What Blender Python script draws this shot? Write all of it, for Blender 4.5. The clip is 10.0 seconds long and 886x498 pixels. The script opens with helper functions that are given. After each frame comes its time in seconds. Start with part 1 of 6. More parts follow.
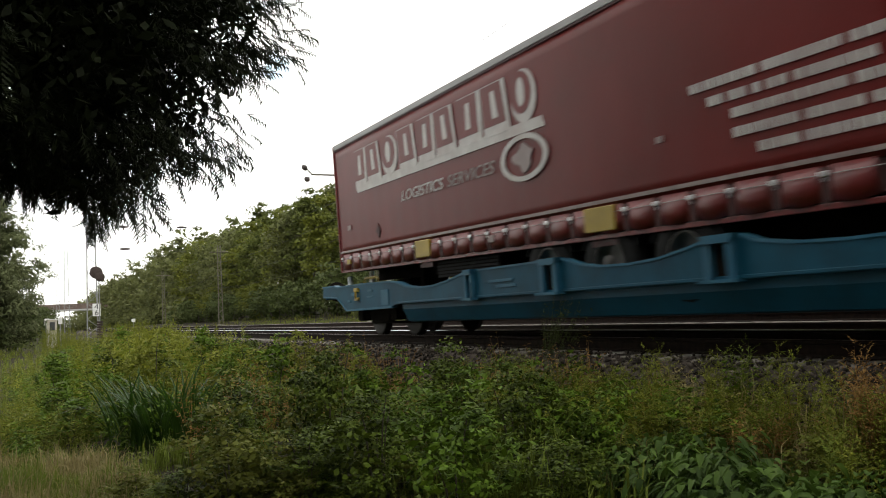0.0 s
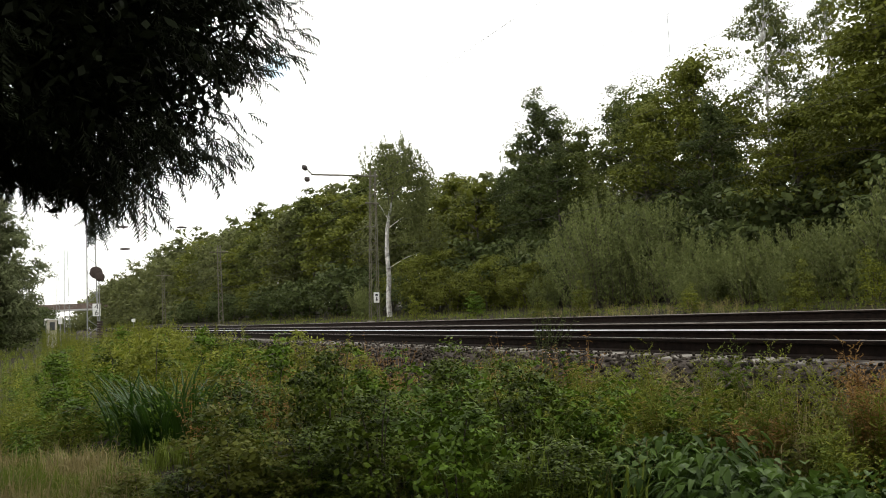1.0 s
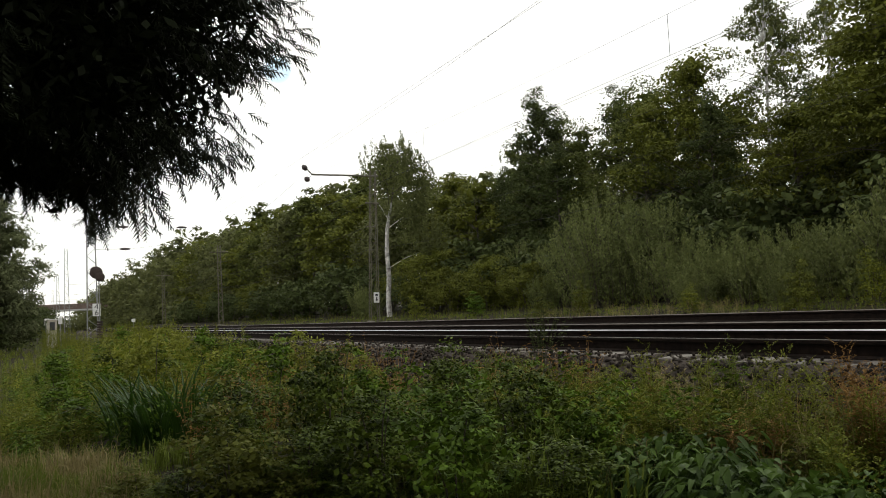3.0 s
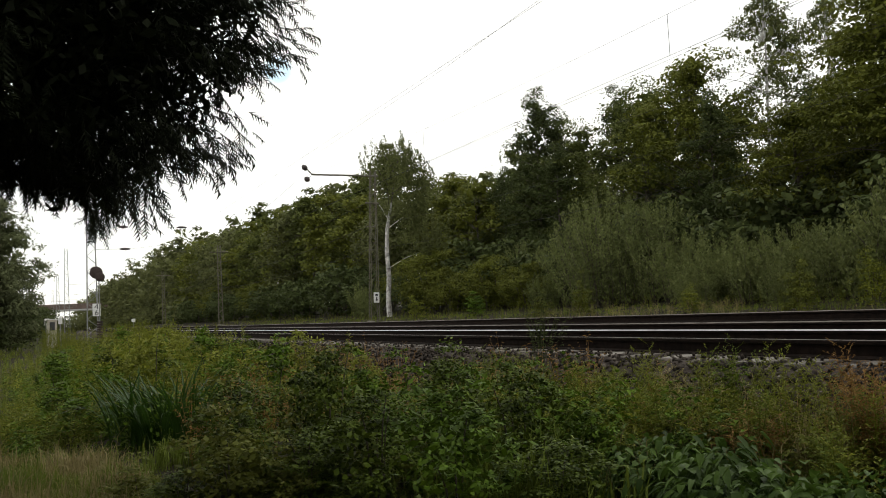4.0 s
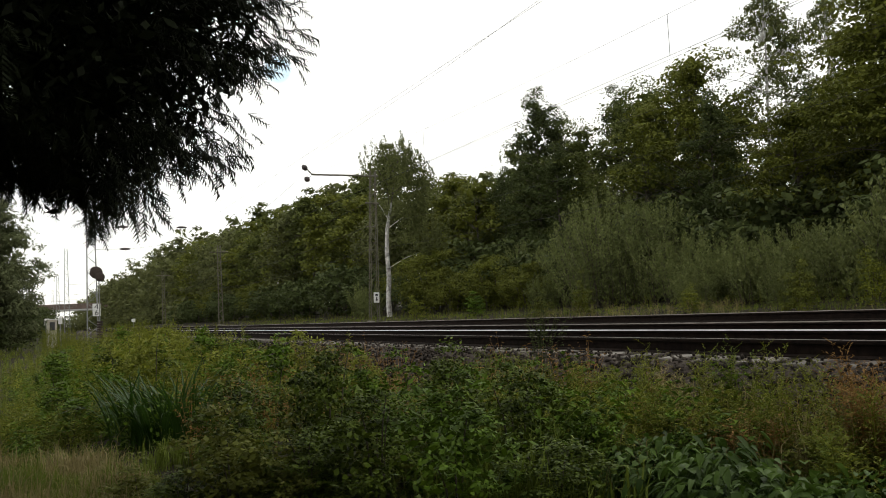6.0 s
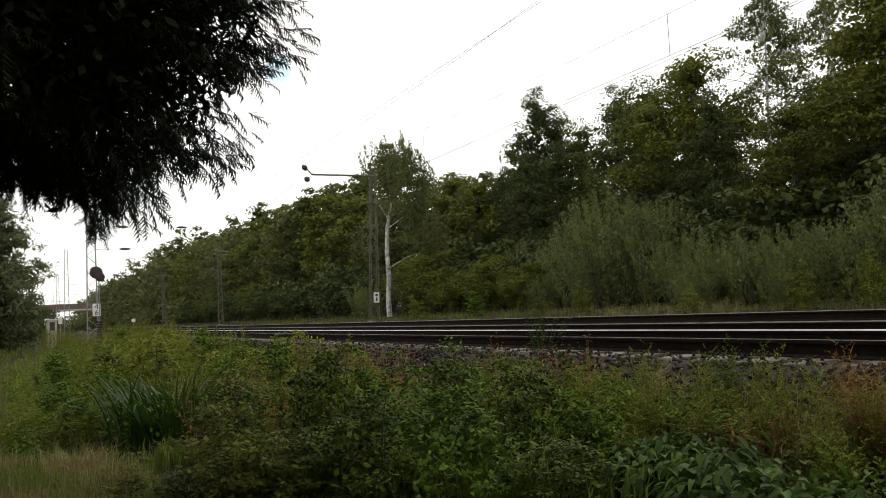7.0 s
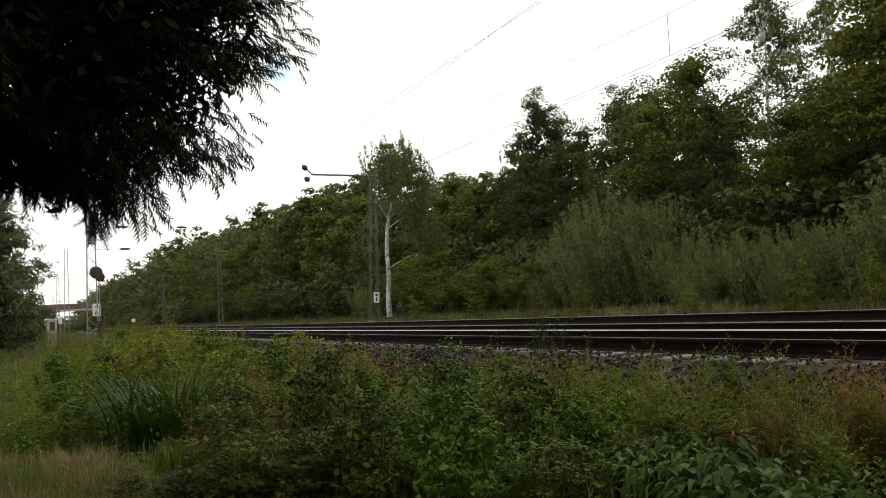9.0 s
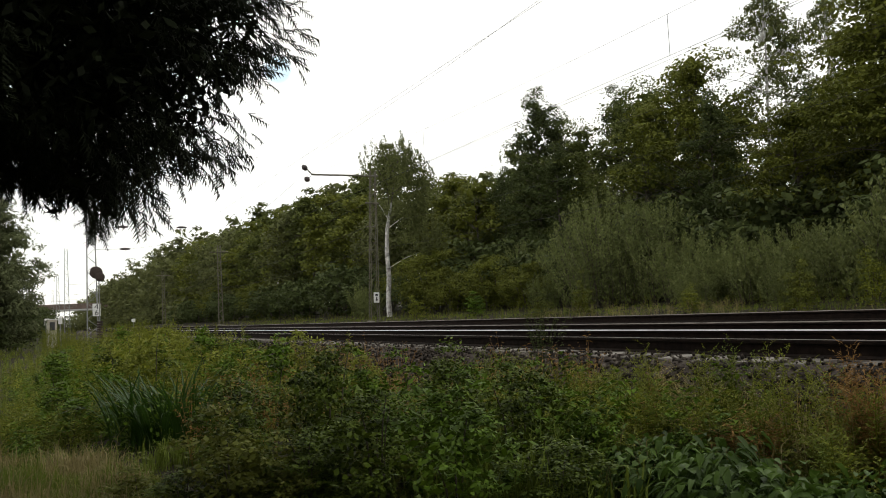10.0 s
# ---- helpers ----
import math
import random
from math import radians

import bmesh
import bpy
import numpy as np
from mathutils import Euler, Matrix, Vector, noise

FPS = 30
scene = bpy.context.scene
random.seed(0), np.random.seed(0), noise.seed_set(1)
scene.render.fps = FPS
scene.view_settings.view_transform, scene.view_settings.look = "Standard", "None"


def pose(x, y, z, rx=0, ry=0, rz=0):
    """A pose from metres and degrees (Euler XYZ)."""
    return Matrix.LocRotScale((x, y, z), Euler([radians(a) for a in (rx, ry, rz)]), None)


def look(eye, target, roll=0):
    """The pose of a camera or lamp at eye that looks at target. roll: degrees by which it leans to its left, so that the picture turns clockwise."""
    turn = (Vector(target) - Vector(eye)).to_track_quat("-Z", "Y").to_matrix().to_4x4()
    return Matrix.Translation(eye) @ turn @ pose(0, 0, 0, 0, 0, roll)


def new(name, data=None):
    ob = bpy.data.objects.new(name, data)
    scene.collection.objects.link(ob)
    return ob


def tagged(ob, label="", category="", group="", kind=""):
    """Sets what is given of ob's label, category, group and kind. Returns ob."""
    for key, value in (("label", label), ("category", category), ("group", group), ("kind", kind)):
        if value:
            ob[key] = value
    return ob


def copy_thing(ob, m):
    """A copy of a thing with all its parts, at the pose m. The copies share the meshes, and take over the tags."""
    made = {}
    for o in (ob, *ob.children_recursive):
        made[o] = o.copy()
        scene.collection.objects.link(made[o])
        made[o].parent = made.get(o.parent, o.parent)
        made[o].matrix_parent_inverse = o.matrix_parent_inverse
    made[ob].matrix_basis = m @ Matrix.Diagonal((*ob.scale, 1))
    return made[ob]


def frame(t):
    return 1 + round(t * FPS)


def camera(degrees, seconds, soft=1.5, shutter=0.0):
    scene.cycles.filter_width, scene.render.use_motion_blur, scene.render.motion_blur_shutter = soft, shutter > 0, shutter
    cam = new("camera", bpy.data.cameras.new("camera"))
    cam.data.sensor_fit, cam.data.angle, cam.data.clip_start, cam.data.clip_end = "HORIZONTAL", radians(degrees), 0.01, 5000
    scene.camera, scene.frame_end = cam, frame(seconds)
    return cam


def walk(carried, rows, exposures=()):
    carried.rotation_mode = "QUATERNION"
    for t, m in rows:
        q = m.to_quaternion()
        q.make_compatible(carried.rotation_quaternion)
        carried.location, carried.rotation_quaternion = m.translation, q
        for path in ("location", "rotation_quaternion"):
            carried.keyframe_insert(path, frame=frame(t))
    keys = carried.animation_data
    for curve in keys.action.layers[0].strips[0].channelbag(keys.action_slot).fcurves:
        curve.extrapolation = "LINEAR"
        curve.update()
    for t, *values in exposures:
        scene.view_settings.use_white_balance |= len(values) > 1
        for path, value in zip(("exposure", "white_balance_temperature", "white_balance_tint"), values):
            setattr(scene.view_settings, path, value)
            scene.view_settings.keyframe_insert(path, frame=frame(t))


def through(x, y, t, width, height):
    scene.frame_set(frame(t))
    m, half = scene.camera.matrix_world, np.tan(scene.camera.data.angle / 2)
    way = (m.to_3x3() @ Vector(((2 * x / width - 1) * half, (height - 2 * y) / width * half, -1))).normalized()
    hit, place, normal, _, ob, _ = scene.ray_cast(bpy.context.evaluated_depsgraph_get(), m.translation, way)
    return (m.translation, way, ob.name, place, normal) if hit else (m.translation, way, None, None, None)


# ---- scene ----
# Metres. The camera stands over the origin; y runs along the track away from it, x across the track,
# z = 0 is the rail head of both tracks.
EYE = (0.0, 0.0, 0.47)
YAW, PITCH, ROLL = radians(26.10), radians(4.106), -2.94
AIM = (EYE[0] + math.sin(YAW) * math.cos(PITCH), EYE[1] + math.cos(YAW) * math.cos(PITCH), EYE[2] + math.sin(PITCH))
cam = camera(55.43, 10.0, soft=1.0, shutter=0.12)
walk(cam, [(0.0, look(EYE, AIM, ROLL)), (10.0, look(EYE, AIM, ROLL))],
     exposures=[(0.0, 0.69), (0.38, 0.78), (0.55, 0.88), (1.0, 0.58), (1.6, 0.16), (2.5, 0.0), (4.0, 0.0), (10.0, 0.0)])

# ---- overcast daylight ----
world = bpy.data.worlds.new("overcast_sky")
scene.world = world
world.use_nodes = True
wn, wl = world.node_tree.nodes, world.node_tree.links
wn.clear()
w_out = wn.new("ShaderNodeOutputWorld")
w_bg = wn.new("ShaderNodeBackground")
w_sky = wn.new("ShaderNodeTexSky")
w_sky.sky_type, w_sky.sun_disc = "NISHITA", False
w_sky.sun_elevation, w_sky.sun_rotation = radians(42), radians(60)
w_skyamp = wn.new("ShaderNodeMix")
w_skyamp.data_type, w_skyamp.blend_type = "RGBA", "MULTIPLY"
w_skyamp.inputs["Factor"].default_value = 1.0
wl.new(w_sky.outputs["Color"], w_skyamp.inputs["A"])
w_skyamp.inputs["B"].default_value = (0.13, 0.13, 0.13, 1)
w_tc = wn.new("ShaderNodeTexCoord")
w_noise = wn.new("ShaderNodeTexNoise")
w_noise.inputs["Scale"].default_value, w_noise.inputs["Detail"].default_value = 2.2, 6.0
wl.new(w_tc.outputs["Generated"], w_noise.inputs["Vector"])
w_ramp = wn.new("ShaderNodeValToRGB")
w_ramp.color_ramp.elements[0].position, w_ramp.color_ramp.elements[0].color = 0.25, (0.80, 0.80, 0.80, 1)
w_ramp.color_ramp.elements[1].position, w_ramp.color_ramp.elements[1].color = 0.55, (1, 1, 1, 1)
wl.new(w_noise.outputs["Fac"], w_ramp.inputs["Fac"])
w_cloud = wn.new("ShaderNodeMix")
w_cloud.data_type = "RGBA"
wl.new(w_ramp.outputs["Color"], w_cloud.inputs["Factor"])
wl.new(w_skyamp.outputs["Result"], w_cloud.inputs["A"])
w_cloud.inputs["B"].default_value = (1.46, 1.45, 1.38, 1)
# one small blue gap in the cloud
w_dot = wn.new("ShaderNodeVectorMath")
w_dot.operation = "DOT_PRODUCT"
wl.new(w_tc.outputs["Generated"], w_dot.inputs[0])
w_dot.inputs[1].default_value = (0.2555, 0.9250, 0.2815)
w_gap = wn.new("ShaderNodeMapRange")
w_gap.inputs["From Min"].default_value, w_gap.inputs["From Max"].default_value = 0.99990, 1.0
w_gap.inputs["To Max"].default_value = 0.45
wl.new(w_dot.outputs["Value"], w_gap.inputs["Value"])
w_blue = wn.new("ShaderNodeMix")
w_blue.data_type = "RGBA"
wl.new(w_gap.outputs["Result"], w_blue.inputs["Factor"])
wl.new(w_cloud.outputs["Result"], w_blue.inputs["A"])
w_blue.inputs["B"].default_value = (0.30, 0.85, 1.15, 1)
wl.new(w_blue.outputs["Result"], w_bg.inputs["Color"])
w_bg.inputs["Strength"].default_value = 0.85
wl.new(w_bg.outputs["Background"], w_out.inputs["Surface"])

sun = new("sun", bpy.data.lights.new("sun", "SUN"))
sun.data.energy, sun.data.angle, sun.data.color = 0.8, radians(25), (1.0, 0.97, 0.92)
sun.matrix_world = look((60, 40, 75), (0, 10, 0))

# ---- mesh helpers ----
def link(name, me, mat, parent=None, label="", m=None, smooth=False):
    if mat is not None and not me.materials:
        for k in (mat if isinstance(mat, (list, tuple)) else [mat]):
            me.materials.append(k)
    if smooth:
        me.polygons.foreach_set("use_smooth", [True] * len(me.polygons))
    ob = new(name, me)
    if parent is not None:
        ob.parent = parent
    if m is not None:
        ob.matrix_basis = m
    if label:
        ob["label"] = label
    return ob


def part(name, bm, mat, parent=None, label="", smooth=False, m=None):
    me = bpy.data.meshes.new(name)
    bm.normal_update()
    bm.to_mesh(me)
    bm.free()
    return link(name, me, mat, parent, label, m, smooth)


def pydata(name, verts, faces):
    me = bpy.data.meshes.new(name)
    me.from_pydata([tuple(v) for v in verts], [], [tuple(f) for f in faces])
    return me


def polys(name, V, k):
    """A mesh of separate k-sided faces from an array (n, k, 3)."""
    n = len(V)
    me = bpy.data.meshes.new(name)
    me.vertices.add(n * k)
    me.vertices.foreach_set("co", np.ascontiguousarray(V, dtype=np.float32).ravel())
    me.loops.add(n * k)
    me.loops.foreach_set("vertex_index", np.arange(n * k, dtype=np.int32))
    me.polygons.add(n)
    me.polygons.foreach_set("loop_start", np.arange(0, n * k, k, dtype=np.int32))
    me.polygons.foreach_set("loop_total", np.full(n, k, dtype=np.int32))
    me.update(calc_edges=True)
    return me


def repeat_mesh(name, verts, tris, mats4):
    """One mesh of many placed copies of a template of triangles; mats4 is (n, 4, 4)."""
    verts, tris = np.asarray(verts, float), np.asarray(tris, int)
    n, k = len(mats4), len(verts)
    W = np.einsum("nij,kj->nki", mats4[:, :3, :3], verts) + mats4[:, None, :3, 3]
    F = (tris[None] + (np.arange(n) * k)[:, None, None]).reshape(-1, 3)
    me = bpy.data.meshes.new(name)
    me.vertices.add(n * k)
    me.vertices.foreach_set("co", np.ascontiguousarray(W, dtype=np.float32).ravel())
    me.loops.add(F.size)
    me.loops.foreach_set("vertex_index", F.astype(np.int32).ravel())
    me.polygons.add(len(F))
    me.polygons.foreach_set("loop_start", np.arange(0, F.size, 3, dtype=np.int32))
    me.polygons.foreach_set("loop_total", np.full(len(F), 3, dtype=np.int32))
    me.update(calc_edges=True)
    return me


def box(bm, x0, x1, y0, y1, z0, z1, bevel=0.0):
    r = bmesh.ops.create_cube(bm, size=1.0)
    vs = r["verts"]
    for v in vs:
        v.co = Vector(((x0 + x1) / 2 + v.co.x * (x1 - x0), (y0 + y1) / 2 + v.co.y * (y1 - y0), (z0 + z1) / 2 + v.co.z * (z1 - z0)))
    if bevel:
        es = list({e for v in vs for e in v.link_edges})
        bmesh.ops.bevel(bm, geom=es, offset=bevel, segments=2, affect="EDGES", profile=0.5)
    return bm


def boxes(*args, bevel=0.0):
    bm = bmesh.new()
    for a in args:
        box(bm, *a, bevel=bevel)
    return bm


def tube(bm, pts, radii, sides=8, cap=True):
    """A tapered tube along points."""
    pts = [Vector(q) for q in pts]
    if not isinstance(radii, (list, tuple)):
        radii = [radii] * len(pts)
    rings = []
    for i, q in enumerate(pts):
        d = (pts[min(i + 1, len(pts) - 1)] - pts[max(i - 1, 0)]).normalized()
        a = d.cross(Vector((0, 0, 1)) if abs(d.z) < 0.9 else Vector((0, 1, 0))).normalized()
        b = d.cross(a)
        rings.append([bm.verts.new(q + radii[i] * (math.cos(2 * math.pi * k / sides) * a + math.sin(2 * math.pi * k / sides) * b)) for k in range(sides)])
    for r0, r1 in zip(rings, rings[1:]):
        for k in range(sides):
            bm.faces.new((r0[k], r0[(k + 1) % sides], r1[(k + 1) % sides], r1[k]))
    if cap:
        bm.faces.new(rings[0])
        bm.faces.new(rings[-1][::-1])
    return bm


def prism(bm, outline, axis, a0, a1):
    """Extrude a closed 2D outline along an axis: x takes (y, z), y takes (x, z), z takes (x, y)."""
    def at(q, a):
        return {"x": (a, q[0], q[1]), "y": (q[0], a, q[1]), "z": (q[0], q[1], a)}[axis]
    lo = [bm.verts.new(at(q, a0)) for q in outline]
    hi = [bm.verts.new(at(q, a1)) for q in outline]
    n = len(outline)
    for k in range(n):
        bm.faces.new((lo[k], lo[(k + 1) % n], hi[(k + 1) % n], hi[k]))
    bm.faces.new(lo[::-1])
    bm.faces.new(hi)
    bmesh.ops.recalc_face_normals(bm, faces=bm.faces)
    return bm


def lathe(bm, profile, axis="x", at=(0, 0, 0), seg=28):
    """Turn (along, radius) pairs round an axis through a point."""
    rings = []
    for a, r in profile:
        ring = []
        for k in range(seg):
            c, s = r * math.cos(2 * math.pi * k / seg), r * math.sin(2 * math.pi * k / seg)
            q = {"x": (a, c, s), "y": (c, a, s), "z": (c, s, a)}[axis]
            ring.append(bm.verts.new(Vector(at) + Vector(q)))
        rings.append(ring)
    for r0, r1 in zip(rings, rings[1:]):
        for k in range(seg):
            bm.faces.new((r0[k], r0[(k + 1) % seg], r1[(k + 1) % seg], r1[k]))
    bm.faces.new(rings[0][::-1])
    bm.faces.new(rings[-1])
    bmesh.ops.recalc_face_normals(bm, faces=bm.faces)
    return bm


# ---- materials ----
def material(name, c1, c2, rough=0.7, metal=0.0, scale=8.0, bump=0.2, bump_scale=40.0, island=False, random_obj=False, own=0.6, patch=0.45, c3=None, dirt=None, dirt_amount=0.5, dirt_scale=1.5, spec=0.5):
    m = bpy.data.materials.new(name)
    m.use_nodes = True
    n, l = m.node_tree.nodes, m.node_tree.links
    bs = n["Principled BSDF"]
    bs.inputs["Roughness"].default_value, bs.inputs["Metallic"].default_value = rough, metal
    bs.inputs["Specular IOR Level"].default_value = spec
    tc = n.new("ShaderNodeTexCoord")
    big = n.new("ShaderNodeTexNoise")
    big.inputs["Scale"].default_value, big.inputs["Detail"].default_value = scale, 5.0
    l.new(tc.outputs["Object"], big.inputs["Vector"])
    ramp = n.new("ShaderNodeValToRGB")
    e = ramp.color_ramp.elements
    e[0].position, e[0].color = 0.3, (*c1, 1)
    e[1].position, e[1].color = 0.7, (*c2, 1)
    if c3:
        x = e.new(0.82)
        x.color = (*c3, 1)
    src = big.outputs["Fac"]
    if island or random_obj:
        pick = n.new("ShaderNodeNewGeometry" if island else "ShaderNodeObjectInfo")
        mix = n.new("ShaderNodeMath")
        mix.operation = "MULTIPLY_ADD"
        l.new(pick.outputs["Random Per Island" if island else "Random"], mix.inputs[0])
        mix.inputs[1].default_value = own
        half = n.new("ShaderNodeMath")
        half.operation = "MULTIPLY"
        half.inputs[1].default_value = patch
        l.new(big.outputs["Fac"], half.inputs[0])
        l.new(half.outputs[0], mix.inputs[2])
        src = mix.outputs[0]
    l.new(src, ramp.inputs["Fac"])
    col = ramp.outputs["Color"]
    if dirt:
        dn = n.new("ShaderNodeTexNoise")
        dn.inputs["Scale"].default_value, dn.inputs["Detail"].default_value, dn.inputs["Roughness"].default_value = dirt_scale, 8.0, 0.7
        l.new(tc.outputs["Object"], dn.inputs["Vector"])
        dr = n.new("ShaderNodeValToRGB")
        dr.color_ramp.elements[0].position, dr.color_ramp.elements[1].position = 0.45, 0.75
        dr.color_ramp.elements[1].color = (dirt_amount, dirt_amount, dirt_amount, 1)
        l.new(dn.outputs["Fac"], dr.inputs["Fac"])
        dm = n.new("ShaderNodeMix")
        dm.data_type = "RGBA"
        l.new(dr.outputs["Color"], dm.inputs["Factor"])
        l.new(col, dm.inputs["A"])
        dm.inputs["B"].default_value = (*dirt, 1)
        col = dm.outputs["Result"]
    l.new(col, bs.inputs["Base Color"])
    if bump:
        fine = n.new("ShaderNodeTexNoise")
        fine.inputs["Scale"].default_value, fine.inputs["Detail"].default_value = bump_scale, 4.0
        l.new(tc.outputs["Object"], fine.inputs["Vector"])
        bp = n.new("ShaderNodeBump")
        bp.inputs["Strength"].default_value, bp.inputs["Distance"].default_value = bump, 0.02
        l.new(fine.outputs["Fac"], bp.inputs["Height"])
        l.new(bp.outputs["Normal"], bs.inputs["Normal"])
    return m


def leaf_material(name, dark, mid, light, through=0.3, rough=0.5, scale=0.5, gloss=0.12):
    """Leaves: each takes its own tint; some light comes through them."""
    m = material(name, dark, mid, rough + (0.15 if gloss < 0.2 else 0.0), scale=scale, bump=0, island=True, own=0.30, patch=0.72, c3=light, spec=gloss)
    n, l = m.node_tree.nodes, m.node_tree.links
    bs, out = n["Principled BSDF"], n["Material Output"]
    tr = n.new("ShaderNodeBsdfTranslucent")
    col = bs.inputs["Base Color"].links[0].from_socket
    l.new(col, tr.inputs["Color"])
    mx = n.new("ShaderNodeMixShader")
    mx.inputs[0].default_value = through
    l.new(bs.outputs[0], mx.inputs[1])
    l.new(tr.outputs[0], mx.inputs[2])
    l.new(mx.outputs[0], out.inputs["Surface"])
    return m


M_LEAF_OAK = leaf_material("oak_leaves", (0.056, 0.068, 0.016), (0.118, 0.138, 0.031), (0.205, 0.208, 0.048))
M_LEAF_DEEP = leaf_material("alder_leaves", (0.046, 0.060, 0.019), (0.085, 0.106, 0.032), (0.135, 0.155, 0.050))
M_LEAF_WILLOW = leaf_material("willow_leaves", (0.115, 0.135, 0.046), (0.195, 0.220, 0.076), (0.285, 0.305, 0.115))
M_LEAF_BIRCH = leaf_material("birch_leaves", (0.085, 0.100, 0.034), (0.150, 0.165, 0.056), (0.225, 0.225, 0.085))
M_LEAF_YELLOW = leaf_material("hazel_leaves", (0.078, 0.090, 0.014), (0.150, 0.163, 0.024), (0.235, 0.225, 0.038))
# needle green taken near black, so the backlit silhouette lies in the colour
M_NEEDLE = leaf_material("darkened_conifer_needles", (0.009, 0.012, 0.004), (0.018, 0.024, 0.008), (0.052, 0.066, 0.016), through=0.05)
M_NETTLE = leaf_material("nettle_leaves", (0.040, 0.070, 0.005), (0.115, 0.195, 0.012), (0.24, 0.35, 0.030), through=0.15, scale=2.0, gloss=0.12)
M_BRAMBLE = leaf_material("bramble_leaves", (0.022, 0.034, 0.003), (0.098, 0.140, 0.011), (0.26, 0.31, 0.030), through=0.10, scale=2.0, gloss=0.12)
M_BROAD = leaf_material("broad_leaves", (0.030, 0.056, 0.009), (0.085, 0.145, 0.022), (0.180, 0.260, 0.055), scale=2.0, rough=0.42, gloss=0.16)
M_WEED = leaf_material("goldenrod_leaves", (0.100, 0.115, 0.015), (0.225, 0.245, 0.030), (0.37, 0.36, 0.048), scale=1.0)
M_RUST = leaf_material("seeding_dock", (0.19, 0.105, 0.032), (0.33, 0.195, 0.062), (0.46, 0.31, 0.11), scale=2.0)
M_GRASS = leaf_material("meadow_grass", (0.090, 0.120, 0.018), (0.165, 0.210, 0.030), (0.27, 0.29, 0.062), scale=1.2)
M_STRAW = leaf_material("dry_grass", (0.21, 0.175, 0.075), (0.33, 0.275, 0.125), (0.45, 0.38, 0.19), scale=1.2)
M_IRIS = leaf_material("iris_leaves", (0.022, 0.050, 0.008), (0.048, 0.100, 0.014), (0.10, 0.17, 0.03), scale=2.5, rough=0.40, gloss=0.2)
# paler, greyer leaf colour with the haze of distance painted in
M_LEAF_HAZE = leaf_material("hazed_distant_leaves", (0.078, 0.088, 0.032), (0.140, 0.152, 0.052), (0.205, 0.205, 0.072))
M_LEAF_PATH = leaf_material("willow_tree_leaves", (0.095, 0.110, 0.050), (0.150, 0.168, 0.078), (0.205, 0.222, 0.105))
M_BARK = material("bark", (0.045, 0.038, 0.028), (0.11, 0.095, 0.07), 0.9, scale=6, bump=0.6, bump_scale=18)
M_BIRCHBARK = material("birch_bark", (0.10, 0.09, 0.08), (0.72, 0.70, 0.66), 0.7, scale=5, bump=0.3, bump_scale=15)
M_EARTH = material("earth_and_litter", (0.012, 0.010, 0.006), (0.030, 0.027, 0.012), 0.95, scale=0.7, bump=0.8, bump_scale=6, spec=0.1, dirt=(0.045, 0.036, 0.018), dirt_scale=0.25)
M_STONE = material("ballast_stone", (0.014, 0.011, 0.009), (0.058, 0.047, 0.038), 0.95, scale=9, bump=0.4, bump_scale=60, island=True, c3=(0.14, 0.12, 0.10), spec=0.15)
M_BALLAST = material("ballast_bed", (0.022, 0.017, 0.014), (0.075, 0.060, 0.050), 0.95, scale=22, bump=1.0, bump_scale=16, dirt=(0.030, 0.022, 0.017), dirt_scale=2.0, spec=0.1)
M_SLEEPER = material("weathered_concrete", (0.10, 0.09, 0.076), (0.225, 0.205, 0.178), 0.9, scale=5, bump=0.5, bump_scale=50, random_obj=True, dirt=(0.09, 0.07, 0.055), dirt_scale=3.0)
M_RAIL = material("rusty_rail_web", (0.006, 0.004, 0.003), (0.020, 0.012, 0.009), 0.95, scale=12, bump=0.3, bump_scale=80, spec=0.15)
# dim copy of the rail head: its weaker sky reflection is put into the colour
M_RAILDIM = material("dim_rail_head", (0.10, 0.085, 0.07), (0.21, 0.185, 0.16), 0.5, metal=0.6, scale=4, bump=0.1, bump_scale=40)
M_RAILTOP = material("polished_rail_head", (0.42, 0.42, 0.43), (0.62, 0.62, 0.63), 0.28, metal=1.0, scale=3, bump=0.05)
M_GALV = material("galvanised_steel", (0.20, 0.205, 0.20), (0.33, 0.335, 0.32), 0.6, metal=0.4, scale=4, bump=0.1, dirt=(0.16, 0.14, 0.10))
M_MAST = material("weathered_mast_paint", (0.085, 0.08, 0.058), (0.16, 0.15, 0.11), 0.8, scale=4, bump=0.2, dirt=(0.12, 0.08, 0.05))
M_WIRE = material("overhead_wire", (0.02, 0.021, 0.022), (0.04, 0.041, 0.042), 0.8, metal=0.0, scale=4, bump=0)
M_INSUL = material("brown_insulator", (0.02, 0.014, 0.012), (0.045, 0.03, 0.025), 0.35, scale=6, bump=0)
M_WHITE = material("white_enamel", (0.72, 0.72, 0.70), (0.82, 0.82, 0.80), 0.4, scale=6, bump=0.03, dirt=(0.5, 0.47, 0.4))
M_INK = material("black_lettering", (0.015, 0.015, 0.015), (0.03, 0.03, 0.03), 0.5, scale=6, bump=0)
M_BRIDGE = material("bridge_girder", (0.10, 0.07, 0.055), (0.18, 0.13, 0.105), 0.8, scale=0.6, bump=0.2)
M_CONC = material("bridge_concrete", (0.38, 0.37, 0.35), (0.55, 0.54, 0.52), 0.85, scale=0.8, bump=0.2)

# ---- the large structure: ground, ballast bed, two tracks ----
BEND = 0.00009          # the line bends gently away beyond the straight


def bend(y):
    return BEND * max(y, 0.0) ** 2


